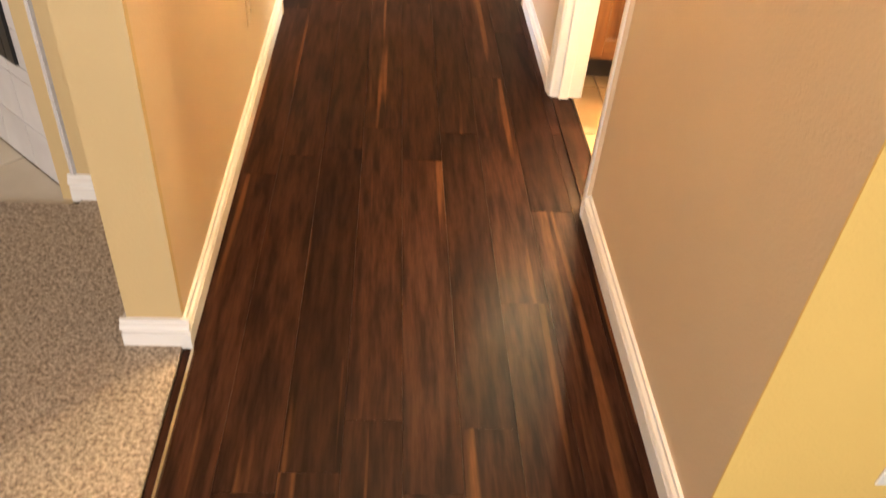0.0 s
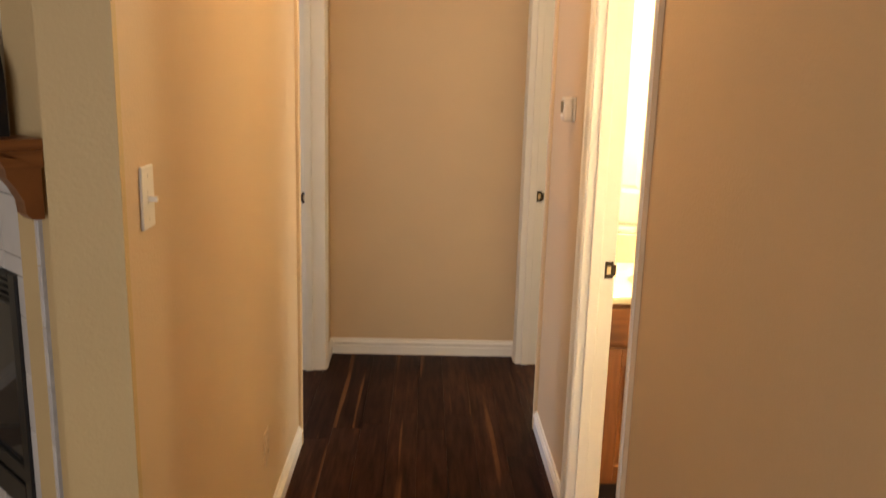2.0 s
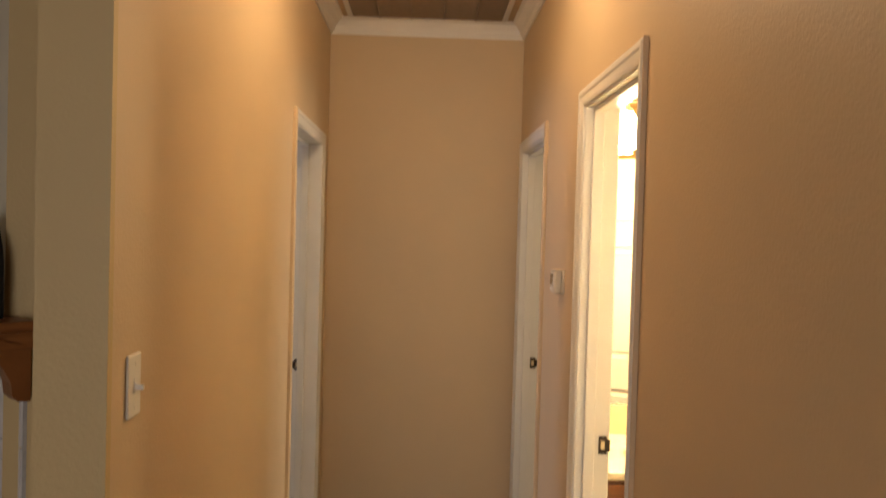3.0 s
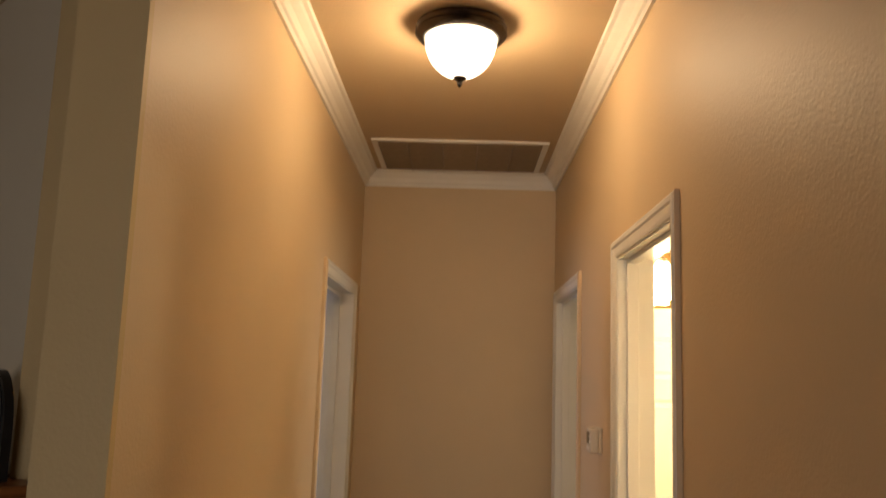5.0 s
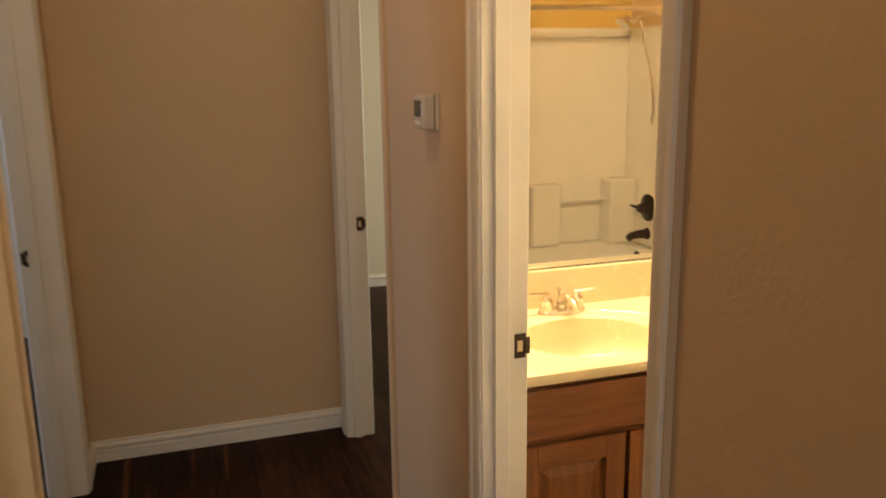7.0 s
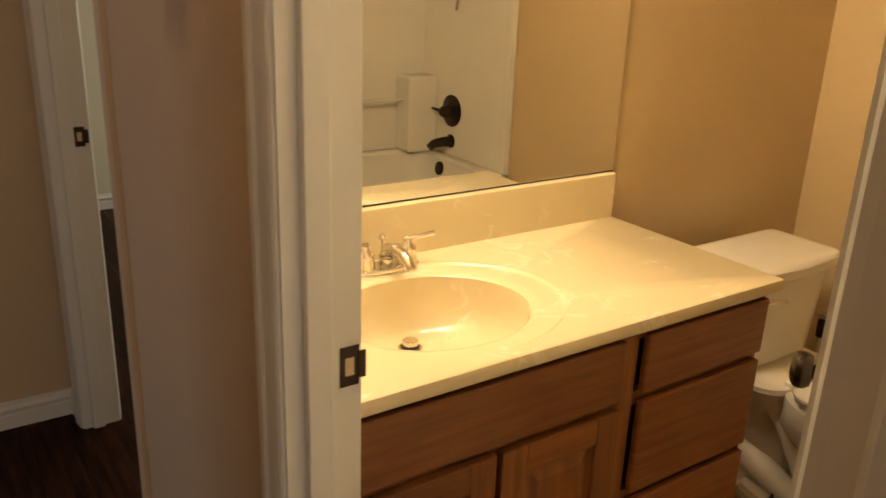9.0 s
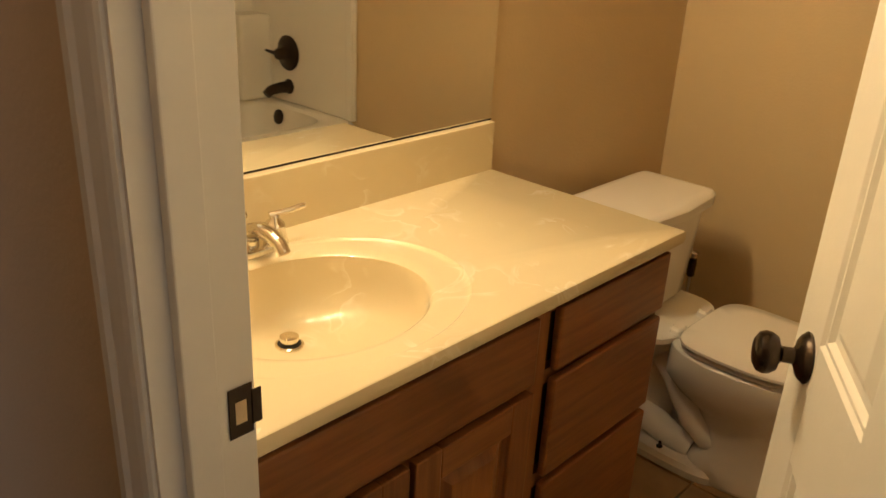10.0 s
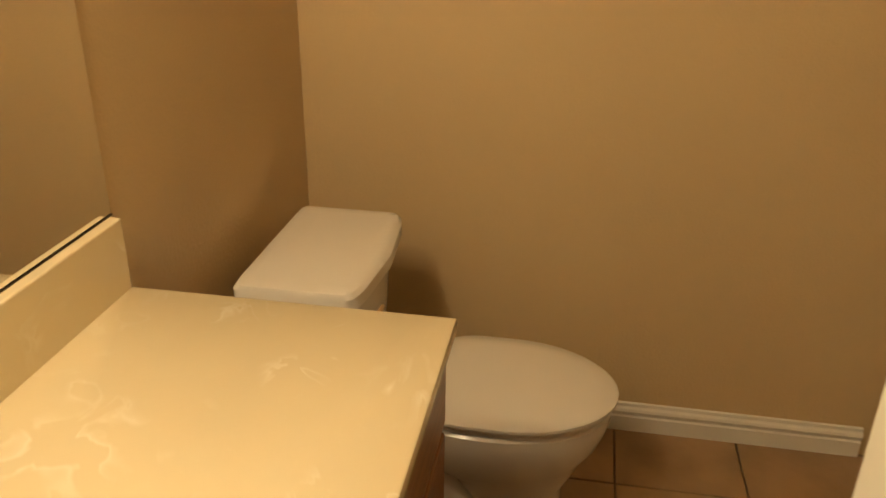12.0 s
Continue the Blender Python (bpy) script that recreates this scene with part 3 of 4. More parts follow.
# ---- vanity ----
def oak_panel_door(parent, x0, x1, z0, z1, y):
    """A frame-and-panel cabinet door whose face stands 18 mm proud of y."""
    d = part("door", boxes((x0 + 0.05, y - 0.003, z0 + 0.05, x1 - 0.05, y, z1 - 0.05)), OAK, parent)
    part("door_stile", boxes((x0, y - 0.018, z0, x0 + 0.058, y, z1), bevel=0.003), OAK, d)
    part("door_stile", boxes((x1 - 0.058, y - 0.018, z0, x1, y, z1), bevel=0.003), OAK, d)
    part("door_rail", boxes((x0 + 0.058, y - 0.018, z0, x1 - 0.058, y, z0 + 0.058), bevel=0.002), OAKH, d)
    part("door_rail", boxes((x0 + 0.058, y - 0.018, z1 - 0.058, x1 - 0.058, y, z1), bevel=0.002), OAKH, d)
    bm = bmesh.new()
    rings = []
    for i, dep in ((0.0, 0.010), (0.006, 0.004), (0.012, 0.004), (0.034, 0.013), (0.036, 0.013)):
        a, b, c, e = x0 + 0.058 + i, x1 - 0.058 - i, z0 + 0.058 + i, z1 - 0.058 - i
        rings.append([(a, y - dep, c), (b, y - dep, c), (b, y - dep, e), (a, y - dep, e)])
    R = [[bm.verts.new(p) for p in r] for r in rings]
    for p, q in zip(R, R[1:]):
        for k in range(4):
            bm.faces.new((p[k], p[(k + 1) % 4], q[(k + 1) % 4], q[k]))
    bm.faces.new(R[-1])
    bmesh.ops.recalc_face_normals(bm, faces=bm.faces)
    part("raised_panel", bm, OAK, d)


def vanity():
    ob = holder("vanity_cabinet", "stained oak bathroom vanity with doors and drawers", "cabinet")
    x0, x1, yf, zt = 0.690, 1.757, 2.744, 0.783
    ob.scale = (1, 1, 1.0166)
    part("side_panel", boxes((x0, yf + 0.019, 0.0, x0 + 0.016, 3.243, zt)), OAK, ob)
    part("side_panel", boxes((x1 - 0.016, yf + 0.019, 0.0, x1, 3.243, zt)), OAK, ob)
    part("bottom_panel", boxes((x0 + 0.016, yf + 0.019, 0.10, x1 - 0.016, 3.243, 0.116)), OAKH, ob)
    # kick board, with the recess's shade put into its colour
    part("toe_kick", boxes((x0 + 0.016, yf + 0.07, 0.0, x1 - 0.016, yf + 0.085, 0.10)), GAPSHADE, ob)
    for a, b in ((x0, x0 + 0.03), (1.322, 1.362), (x1 - 0.02, x1)):
        part("face_stile", boxes((a, yf, 0.10, b, yf + 0.019, zt)), OAK, ob)
    for a, b in ((0.10, 0.128), (0.755, zt)):
        part("face_rail", boxes((x0 + 0.03, yf + 0.0005, a, x1 - 0.02, yf + 0.018, b)), OAKH, ob)
    part("face_rail", boxes((x0 + 0.03, yf + 0.0005, 0.605, 1.322, yf + 0.018, 0.645)), OAKH, ob)
    for z in (0.625, 0.395):
        part("face_rail", boxes((1.362, yf + 0.0005, z - 0.015, x1 - 0.02, yf + 0.018, z + 0.015)), OAKH, ob)
    # thin added sheet, coloured as the shade behind the front gaps
    part("interior_shade_sheet", boxes((x0 + 0.02, yf + 0.03, 0.12, x1 - 0.02, yf + 0.034, zt - 0.03)), GAPSHADE, ob)
    part("false_drawer_front", boxes((x0 + 0.012, yf - 0.018, 0.638, 1.312, yf - 0.0005, 0.768), bevel=0.005), OAKH, ob)
    oak_panel_door(ob, x0 + 0.012, 1.010, 0.122, 0.622, yf - 0.0005)
    oak_panel_door(ob, 1.022, 1.312, 0.122, 0.622, yf - 0.0005)
    for a, b in ((0.640, 0.768), (0.408, 0.622), (0.122, 0.390)):
        part("drawer_front", boxes((1.372, yf - 0.018, a, x1 - 0.006, yf - 0.0005, b), bevel=0.005), OAKH, ob)


vanity()


SX, SY, SA, SB = 1.026, 2.966, 0.199, 0.168


def countertop():
    """One cast top: slab with rolled edge, oval ring and sunk bowl, and a backsplash."""
    ob = holder("bathroom_countertop", "cream cultured marble vanity top with moulded oval sink", "countertop", (0, 0, 0.013))
    bm = bmesh.new()
    n, zt = 96, 0.813
    X0, X1, Y0, Y1 = 0.688, 1.774, 2.714, 3.233

    def rim(i):
        """A point of the slab's outline on the ray of angle i from the sink's centre."""
        a = 2 * math.pi * i / n
        c, s = math.cos(a), math.sin(a)
        t = min(((X1 if c > 0 else X0) - SX) / c if abs(c) > 1e-6 else 9, ((Y1 if s > 0 else Y0) - SY) / s if abs(s) > 1e-6 else 9)
        return SX + t * c, SY + t * s

    corners = [(X1, Y1), (X0, Y1), (X0, Y0), (X1, Y0)]
    snap = {}
    for c in corners:
        snap[min(range(n), key=lambda i: (rim(i)[0] - c[0]) ** 2 + (rim(i)[1] - c[1]) ** 2)] = c
    outer = [snap.get(i, rim(i)) for i in range(n)]

    def oval(a, b, z, dy=0.0):
        return [(SX + a * math.cos(2 * math.pi * i / n), SY + dy + b * math.sin(2 * math.pi * i / n), z) for i in range(n)]

    def inset(d, z):
        return [(min(max(x, X0 + d), X1 - d), min(max(y, Y0 + d), Y1 if y > Y1 - 1e-4 else 9), z) for x, y in outer]

    rings = [inset(0.012, 0.783), inset(0.002, 0.785), inset(0.0, 0.792), inset(0.0, 0.803), inset(0.002, 0.8105), inset(0.006, zt)]
    rings += [oval(0.276, 0.222, zt), oval(0.273, 0.219, zt - 0.003), oval(0.269, 0.216, zt - 0.0045), oval(0.262, 0.211, zt - 0.0045), oval(0.224, 0.186, zt - 0.005), oval(SA + 0.006, SB + 0.005, zt - 0.0065)]
    for r, d in ((1.0, 0.0105), (0.985, 0.022), (0.965, 0.045), (0.92, 0.074), (0.84, 0.098), (0.68, 0.117), (0.48, 0.125), (0.30, 0.1265), (0.14, 0.127)):
        rings.append(oval(SA * r, SB * r, zt - d, 0.094 * (1 - r)))
    loft(bm, rings, cap=False)
    bm.faces.new([bm.verts.new(p) for p in oval(SA * 0.15, SB * 0.15, zt - 0.1268, 0.080)])
    top = part("counter_slab", bm, MARBLE, ob, "", True)
    part("backsplash", boxes((X0, 3.233, 0.800, 1.770, 3.2565, 0.931), bevel=0.003), MARBLE, ob)
    dr = part("drain", lathe(bmesh.new(), ((0.024, -0.128), (0.025, -0.123), (0.021, -0.1215), (0.016, -0.124)), pose(SX, SY + 0.080, zt), 28), CHROME, ob, "nickel drain ring", True)
    part("drain_throat", lathe(bmesh.new(), ((0.0205, -0.125), (0.0205, -0.1212), (0.002, -0.1210)), pose(SX, SY + 0.080, zt), 24), DARKHOLE, dr, "dark drain throat")
    part("stopper", lathe(bmesh.new(), ((0.0150, -0.121), (0.0170, -0.112), (0.0165, -0.108), (0.004, -0.106)), pose(SX, SY + 0.080, zt), 24), CHROME, dr, "nickel pop-up stopper", True)


countertop()


def faucet():
    ob = holder("faucet", "polished nickel two-handle centreset bathroom faucet", "faucet", (1.047, 3.182, 0.8235))
    bm = bmesh.new()
    lathe(bm, ((1.0, 0), (1.0, 0.006), (0.95, 0.011), (0.80, 0.013)), n=32, sx=0.080, sy=0.028)
    part("base_plate", bm, CHROME, ob, "", True)
    for s in (-1, 1):
        h = part("handle_base", lathe(bmesh.new(), ((0.022, 0.010), (0.021, 0.022), (0.018, 0.036), (0.0195, 0.040), (0.017, 0.046), (0.010, 0.052), (0.008, 0.060)), pose(s * 0.052, 0, 0), 24), CHROME, ob, "", True)
        part("lever", tube(bmesh.new(), [(s * 0.044, 0.004, 0.060), (s * 0.058, 0.0, 0.062), (s * 0.080, -0.004, 0.063), (s * 0.100, -0.008, 0.067), (s * 0.112, -0.010, 0.068)], 0.0058, 12, 0.0050), CHROME, h, "slender lever", True)
    part("spout", tube(bmesh.new(), [(0, 0.004, 0.006), (0, 0.002, 0.030), (0, -0.010, 0.046), (0, -0.034, 0.054), (0, -0.066, 0.052), (0, -0.090, 0.042), (0, -0.100, 0.030)], 0.0175, 18, 0.0115), CHROME, ob, "curved spout", True)
    part("lift_rod", lathe(bmesh.new(), ((0.003, 0.01), (0.003, 0.058), (0.007, 0.062), (0.0075, 0.068), (0.004, 0.074), (0.001, 0.075)), pose(0, 0.020, 0), 14), CHROME, ob, "", True)


faucet()

mirror = thing("wall_mirror", boxes((0.690, 3.252, 0.9475, 1.775, 3.2565, 1.998), bevel=0.0008), MIRROR, "large frameless mirror above the vanity backsplash", "mirror")
# thin dark strip added for the shadow line between backsplash and mirror
part("bottom_gap_shade", boxes((0.690, 3.2505, 0.9442, 1.775, 3.2565, 0.9472)), BRONZE, mirror, "dark strip painting the shaded gap under the mirror")


def vanity_light():
    ob = holder("vanity_light", "lit three-shade vanity light with nickel bar", "wall light", (1.03, BY, 2.115))
    part("back_plate", boxes((-0.28, -0.022, -0.045, 0.28, 0, 0.045), bevel=0.006), CHROME, ob)
    for x in (-0.19, 0, 0.19):
        arm = part("arm", tube(bmesh.new(), [(x, -0.018, 0), (x, -0.075, 0.022), (x, -0.112, 0.020), (x, -0.120, -0.006)], 0.008, 10), CHROME, ob, "", True)
        part("socket_cup", lathe(bmesh.new(), ((0.022, -0.024), (0.024, -0.004), (0.015, 0.004)), pose(x, -0.120, 0), 20), CHROME, arm, "", True)
        bm = bmesh.new()
        n = 32
        prof = ((0.024, -0.012), (0.034, -0.030), (0.048, -0.065), (0.060, -0.100), (0.074, -0.135), (0.083, -0.150))
        rings = []
        for j, (r, z) in enumerate(prof):
            rip = 0.004 * (j / 5) ** 3
            rings.append([(x + r * math.cos(2 * math.pi * i / n), -0.120 + r * math.sin(2 * math.pi * i / n), z + rip * math.cos(16 * math.pi * i / n)) for i in range(n)])
        rings += [[(x + (px - x) * 0.955, -0.120 + (py + 0.120) * 0.955, pz) for px, py, pz in r] for r in rings[::-1]]
        loft(bm, rings, cap=False)
        sh = part("shade", bm, SHADE, ob, "glowing frosted glass bell shade", True)
        sh.visible_shadow = False


vanity_light()


# ---- toilet ----
def egg(cx, yb, yt, hw, z, n=40, flat=0.0):
    """Egg outline: back at yb, tip at yt, half width hw; the widest line sits back of the middle."""
    ym = yb + (yt - yb) * 0.42
    pts = []
    for i in range(n):
        a = 2 * math.pi * i / n
        c, s = math.cos(a), math.sin(a)
        if s < 0:
            p = (cx + hw * c, ym + (yt - ym) * -s, z)
        else:
            e = 2.6 + flat
            p = (cx + hw * math.copysign(abs(c) ** (2 / e), c), ym + (yb - ym) * abs(s) ** (2 / e), z)
        pts.append(p)
    return pts


def rounded(cx, cy, hx, hy, z, r, n=40, bow=0.0):
    """Rounded rectangle with its -y side bowed outwards."""
    pts = []
    for i in range(n):
        a = 2 * math.pi * i / n
        c, s = math.cos(a), math.sin(a)
        e = 2 / r
        x = hx * math.copysign(abs(c) ** e, c)
        y = hy * math.copysign(abs(s) ** e, s)
        if y < 0:
            y -= bow * (1 - (x / hx) ** 2) * (-y / hy)
        pts.append((cx + x, cy + y, z))
    return pts


def toilet():
    c = 2.236
    ob = holder("toilet", "white porcelain two-piece toilet with closed lid", "toilet")
    bm = bmesh.new()
    rings = [egg(c, 2.80, 2.515, 0.108, 0.0), egg(c, 2.80, 2.508, 0.114, 0.012), egg(c, 2.79, 2.52, 0.108, 0.045), egg(c, 2.77, 2.53, 0.100, 0.07), egg(c, 2.76, 2.53, 0.098, 0.15),
             egg(c, 2.80, 2.50, 0.114, 0.205), egg(c, 2.86, 2.485, 0.140, 0.243), egg(c, 2.895, 2.458, 0.160, 0.282), egg(c, 2.89, 2.442, 0.169, 0.325), egg(c, 2.89, 2.437, 0.172, 0.350), egg(c, 2.89, 2.435, 0.172, 0.372), egg(c, 2.885, 2.442, 0.165, 0.378)]
    part("bowl", loft(bm, rings), PORC, ob, "", True)
    bm = bmesh.new()
    loft(bm, [rounded(c, 2.99, 0.070, 0.11, 0.0, 3.5), rounded(c, 2.99, 0.070, 0.11, 0.03, 3.5), rounded(c, 2.98, 0.055, 0.10, 0.06, 3), rounded(c, 2.98, 0.055, 0.10, 0.24, 3), rounded(c, 3.0, 0.13, 0.13, 0.33, 3.5), rounded(c, 3.01, 0.175, 0.16, 0.37, 4), rounded(c, 3.01, 0.175, 0.16, 0.385, 4)])
    part("rear_pedestal", bm, PORC, ob, "", True)
    for s in (-1, 1):
        part("trapway", tube(bmesh.new(), [(c + s * 0.045, 2.68, 0.100), (c + s * 0.060, 2.735, 0.112), (c + s * 0.066, 2.780, 0.150), (c + s * 0.066, 2.815, 0.205), (c + s * 0.062, 2.850, 0.260), (c + s * 0.056, 2.90, 0.300)], 0.040, 18, 0.044), PORC, ob, "", True)
        part("trapway_outlet", tube(bmesh.new(), [(c + s * 0.040, 3.00, 0.10), (c + s * 0.052, 2.93, 0.085), (c + s * 0.052, 2.85, 0.055), (c + s * 0.045, 2.78, 0.040)], 0.046, 18, 0.036), PORC, ob, "", True)
        part("floor_flange", loft(bmesh.new(), [rounded(c + s * 0.072, 2.82, 0.060, 0.150, 0.0, 3), rounded(c + s * 0.072, 2.82, 0.060, 0.150, 0.020, 3), rounded(c + s * 0.069, 2.82, 0.052, 0.140, 0.032, 3)]), PORC, ob, "", True)
        part("bolt", lathe(bmesh.new(), ((0.009, 0.031), (0.009, 0.036), (0.005, 0.038), (0.004, 0.050), (0.001, 0.051)), pose(c + s * 0.098, 2.850, 0), 10), BRONZE, ob, "dark floor bolt")
    # seat and closed lid
    part("seat", loft(bmesh.new(), [egg(c, 2.837, 2.442, 0.163, 0.380, flat=2), egg(c, 2.840, 2.436, 0.169, 0.384, flat=2), egg(c, 2.840, 2.436, 0.169, 0.392, flat=2), egg(c, 2.837, 2.441, 0.164, 0.396, flat=2)]), PORC, ob, "", True)
    part("lid", loft(bmesh.new(), [egg(c, 2.838, 2.434, 0.172, 0.399, flat=2), egg(c, 2.842, 2.426, 0.179, 0.403, flat=2), egg(c, 2.842, 2.426, 0.179, 0.410, flat=2), egg(c, 2.836, 2.434, 0.172, 0.416, flat=2), egg(c, 2.786, 2.478, 0.129, 0.420, flat=2), egg(c, 2.696, 2.566, 0.044, 0.421, flat=2)]), PORC, ob, "", True)
    for s in (-1, 1):
        part("hinge_cap", loft(bmesh.new(), [rounded(c + s * 0.075, 2.866, 0.024, 0.018, 0.372, 3), rounded(c + s * 0.075, 2.866, 0.024, 0.018, 0.398, 3), rounded(c + s * 0.075, 2.866, 0.018, 0.012, 0.404, 3)]), PORC, ob, "", True)
    cx = 2.222
    tank = part("tank", loft(bmesh.new(), [rounded(cx, 3.072, 0.170, 0.085, 0.386, 10, 72), rounded(cx, 3.072, 0.180, 0.092, 0.40, 12, 72, bow=0.010), rounded(cx, 3.072, 0.200, 0.105, 0.665, 12, 72, bow=0.018)]), PORC, ob, "", True)
    part("tank_lid", loft(bmesh.new(), [rounded(cx, 3.068, 0.205, 0.115, 0.668, 16, 72, bow=0.022), rounded(cx, 3.068, 0.213, 0.121, 0.674, 16, 72, bow=0.024), rounded(cx, 3.068, 0.213, 0.121, 0.700, 16, 72, bow=0.024), rounded(cx, 3.068, 0.207, 0.115, 0.709, 16, 72, bow=0.022), rounded(cx, 3.068, 0.190, 0.098, 0.713, 16, 72, bow=0.02)]), PORC, tank, "", True)
    hd = part("flush_handle", lathe(bmesh.new(), ((0.011, 0), (0.011, 0.012), (0.004, 0.016)), pose(cx - 0.145, 2.95, 0.625, 90, 0, 0), 14), CHROME, ob, "nickel flush lever", True)
    part("flush_lever", tube(bmesh.new(), [(cx - 0.145, 2.932, 0.625), (cx - 0.11, 2.926, 0.622), (cx - 0.07, 2.926, 0.616)], 0.006, 8), CHROME, hd, "", True)


toilet()


def toilet_brush():
    ob = holder("toilet_brush", "toilet brush with dark grip in a holder", "toilet brush", (2.605, 3.06, 0.0))
    ob.scale = (1, 1, 0.94)
    part("holder", lathe(bmesh.new(), ((0.048, 0), (0.050, 0.01), (0.046, 0.10), (0.040, 0.14), (0.034, 0.145)), n=24), PLASTIC, ob, "white plastic cup", True)
    part("handle", lathe(bmesh.new(), ((0.008, 0.14), (0.008, 0.37)), n=14), CHROME, ob, "nickel rod")
    g = part("grip", lathe(bmesh.new(), ((0.009, 0.37), (0.013, 0.375), (0.014, 0.415), (0.012, 0.44)), n=16), BRONZE, ob, "dark grip", True)
    part("end_cap", lathe(bmesh.new(), ((0.012, 0.44), (0.016, 0.447), (0.015, 0.460), (0.006, 0.465)), n=16), CHROME, g, "nickel end cap", True)


toilet_brush()


# ---- tub and shower ----
TX0, TX1, TY0, TY1 = 1.135, BX - 0.004, 0.953, 1.725


def bathtub():
    ob = holder("bathtub", "white acrylic alcove bathtub", "bathtub")
    cx, cy, hx, hy = (TX0 + TX1) / 2, (TY0 + TY1) / 2, (TX1 - TX0) / 2, (TY1 - TY0) / 2
    rings = [rounded(cx, cy, hx, hy, 0.0, 40, 64), rounded(cx, cy, hx, hy, 0.47, 40, 64), rounded(cx, cy, hx - 0.006, hy - 0.006, 0.485, 40, 64), rounded(cx, cy, hx - 0.06, hy - 0.065, 0.487, 7, 64), rounded(cx, cy, hx - 0.075, hy - 0.08, 0.475, 6, 64), rounded(cx, cy, hx - 0.12, hy - 0.12, 0.20, 5, 64), rounded(cx, cy, hx - 0.18, hy - 0.17, 0.12, 4, 64)]
    part("tub_shell", loft(bmesh.new(), rings), ACRYL, ob, "", True)
    part("overflow_plate", lathe(bmesh.new(), ((0.036, 0), (0.036, 0.006), (0.028, 0.010), (0.004, 0.011)), pose(TX1 - 0.085, 1.250, 0.425, 0, -80, 0), 24), BRONZE, ob, "dark bronze overflow plate", True)


bathtub()


def surround():
    ob = holder("tub_surround", "white moulded acrylic tub surround with corner shelves", "tub surround")
    z0, z1, t = 0.488, 1.79, 0.018
    part("back_panel", boxes((TX0 + t, TY0, z0, TX1 - t, TY0 + t, z1), bevel=0.003), ACRYL, ob)
    part("end_panel", boxes((TX1 - t, TY0, z0, TX1, TY1, z1), bevel=0.004), ACRYL, ob)
    part("end_panel", boxes((TX0, TY0, z0, TX0 + t, TY1, z1), bevel=0.004), ACRYL, ob)
    part("front_lip", boxes((TX1 - 0.030, TY1 - 0.045, z0, TX1 - t, TY1 - 0.002, z1), bevel=0.006), ACRYL, ob)
    part("corner_shelf", boxes((2.475, TY0 + t, z0, TX1 - t, TY0 + 0.165, 0.89), bevel=0.015), ACRYL, ob)
    part("side_shelf", boxes((1.975, TY0 + t, z0, 2.17, TY0 + 0.10, 0.87), bevel=0.015), ACRYL, ob)
    part("towel_bar", tube(bmesh.new(), ((2.165, TY0 + 0.09, 0.765), (2.48, TY0 + 0.09, 0.765)), 0.009, 12), ACRYL, ob, "", True)
    part("top_ledge", boxes((TX0 + t, TY0 + t, 1.735, TX1 - t, TY0 + 0.030, 1.760), bevel=0.005), ACRYL, ob)


surround()


def shower():
    x = TX1 - 0.018
    v = holder("shower_valve", "dark bronze single-lever shower valve", "shower valve", (x, 1.250, 0.725))
    m = pose(0, 0, 0, 0, -90, 0)
    part("escutcheon", lathe(bmesh.new(), ((0.082, 0), (0.083, 0.006), (0.070, 0.012), (0.040, 0.018), (0.034, 0.022)), m, 32), BRONZE, v, "", True)
    h = part("handle_hub", lathe(bmesh.new(), ((0.030, 0.018), (0.028, 0.060), (0.024, 0.068), (0.006, 0.070)), m, 24), BRONZE, v, "", True)
    part("lever", tube(bmesh.new(), [(-0.05, 0.0, 0.0), (-0.055, -0.04, 0.0), (-0.060, -0.10, 0.004)], 0.013, 12, 0.006), BRONZE, h, "", True)
    s = holder("tub_spout", "dark bronze tub spout", "tub spout", (x, 1.250, 0.565))
    part("spout_body", tube(bmesh.new(), [(0, 0, 0), (-0.06, 0, 0.0), (-0.11, 0, -0.006), (-0.135, 0, -0.024)], 0.029, 18, 0.021), BRONZE, s, "", True)
    part("flange", lathe(bmesh.new(), ((0.036, 0), (0.036, 0.006), (0.030, 0.010)), m, 24), BRONZE, s, "", True)
    a = holder("hand_shower", "nickel shower arm with hand shower and hose", "shower head", (TX1, 1.32, 1.845))
    part("flange", lathe(bmesh.new(), ((0.030, 0), (0.029, 0.005), (0.012, 0.012)), m, 20), CHROME, a, "", True)
    part("shower_arm", tube(bmesh.new(), [(0, 0, 0), (-0.08, 0, 0.012), (-0.15, 0, -0.004), (-0.20, 0, -0.03)], 0.0095, 12), CHROME, a, "", True)
    hp = pose(-0.275, 0, -0.045, 0, 40, 0)
    part("spray_head", lathe(bmesh.new(), ((0.012, 0.05), (0.020, 0.03), (0.040, 0.010), (0.046, 0.0), (0.044, -0.010), (0.030, -0.012)), hp, 26), CHROME, a, "", True)
    part("spray_neck", tube(bmesh.new(), [(-0.20, 0, -0.03), (-0.235, 0, -0.025), (-0.255, 0, -0.03)], 0.012, 12), CHROME, a, "", True)
    pts = []
    for i in range(25):
        u = i / 24
        pts.append((-0.16 + 0.10 * u + 0.05 * math.sin(math.pi * u), 0.02 * math.sin(6 * u), -0.03 - 0.58 * math.sin(math.pi * min(u * 0.62, 1.0))))
    part("hose", tube(bmesh.new(), pts, 0.0075, 10), CHROME, a, "ribbed nickel hose", True)


shower()

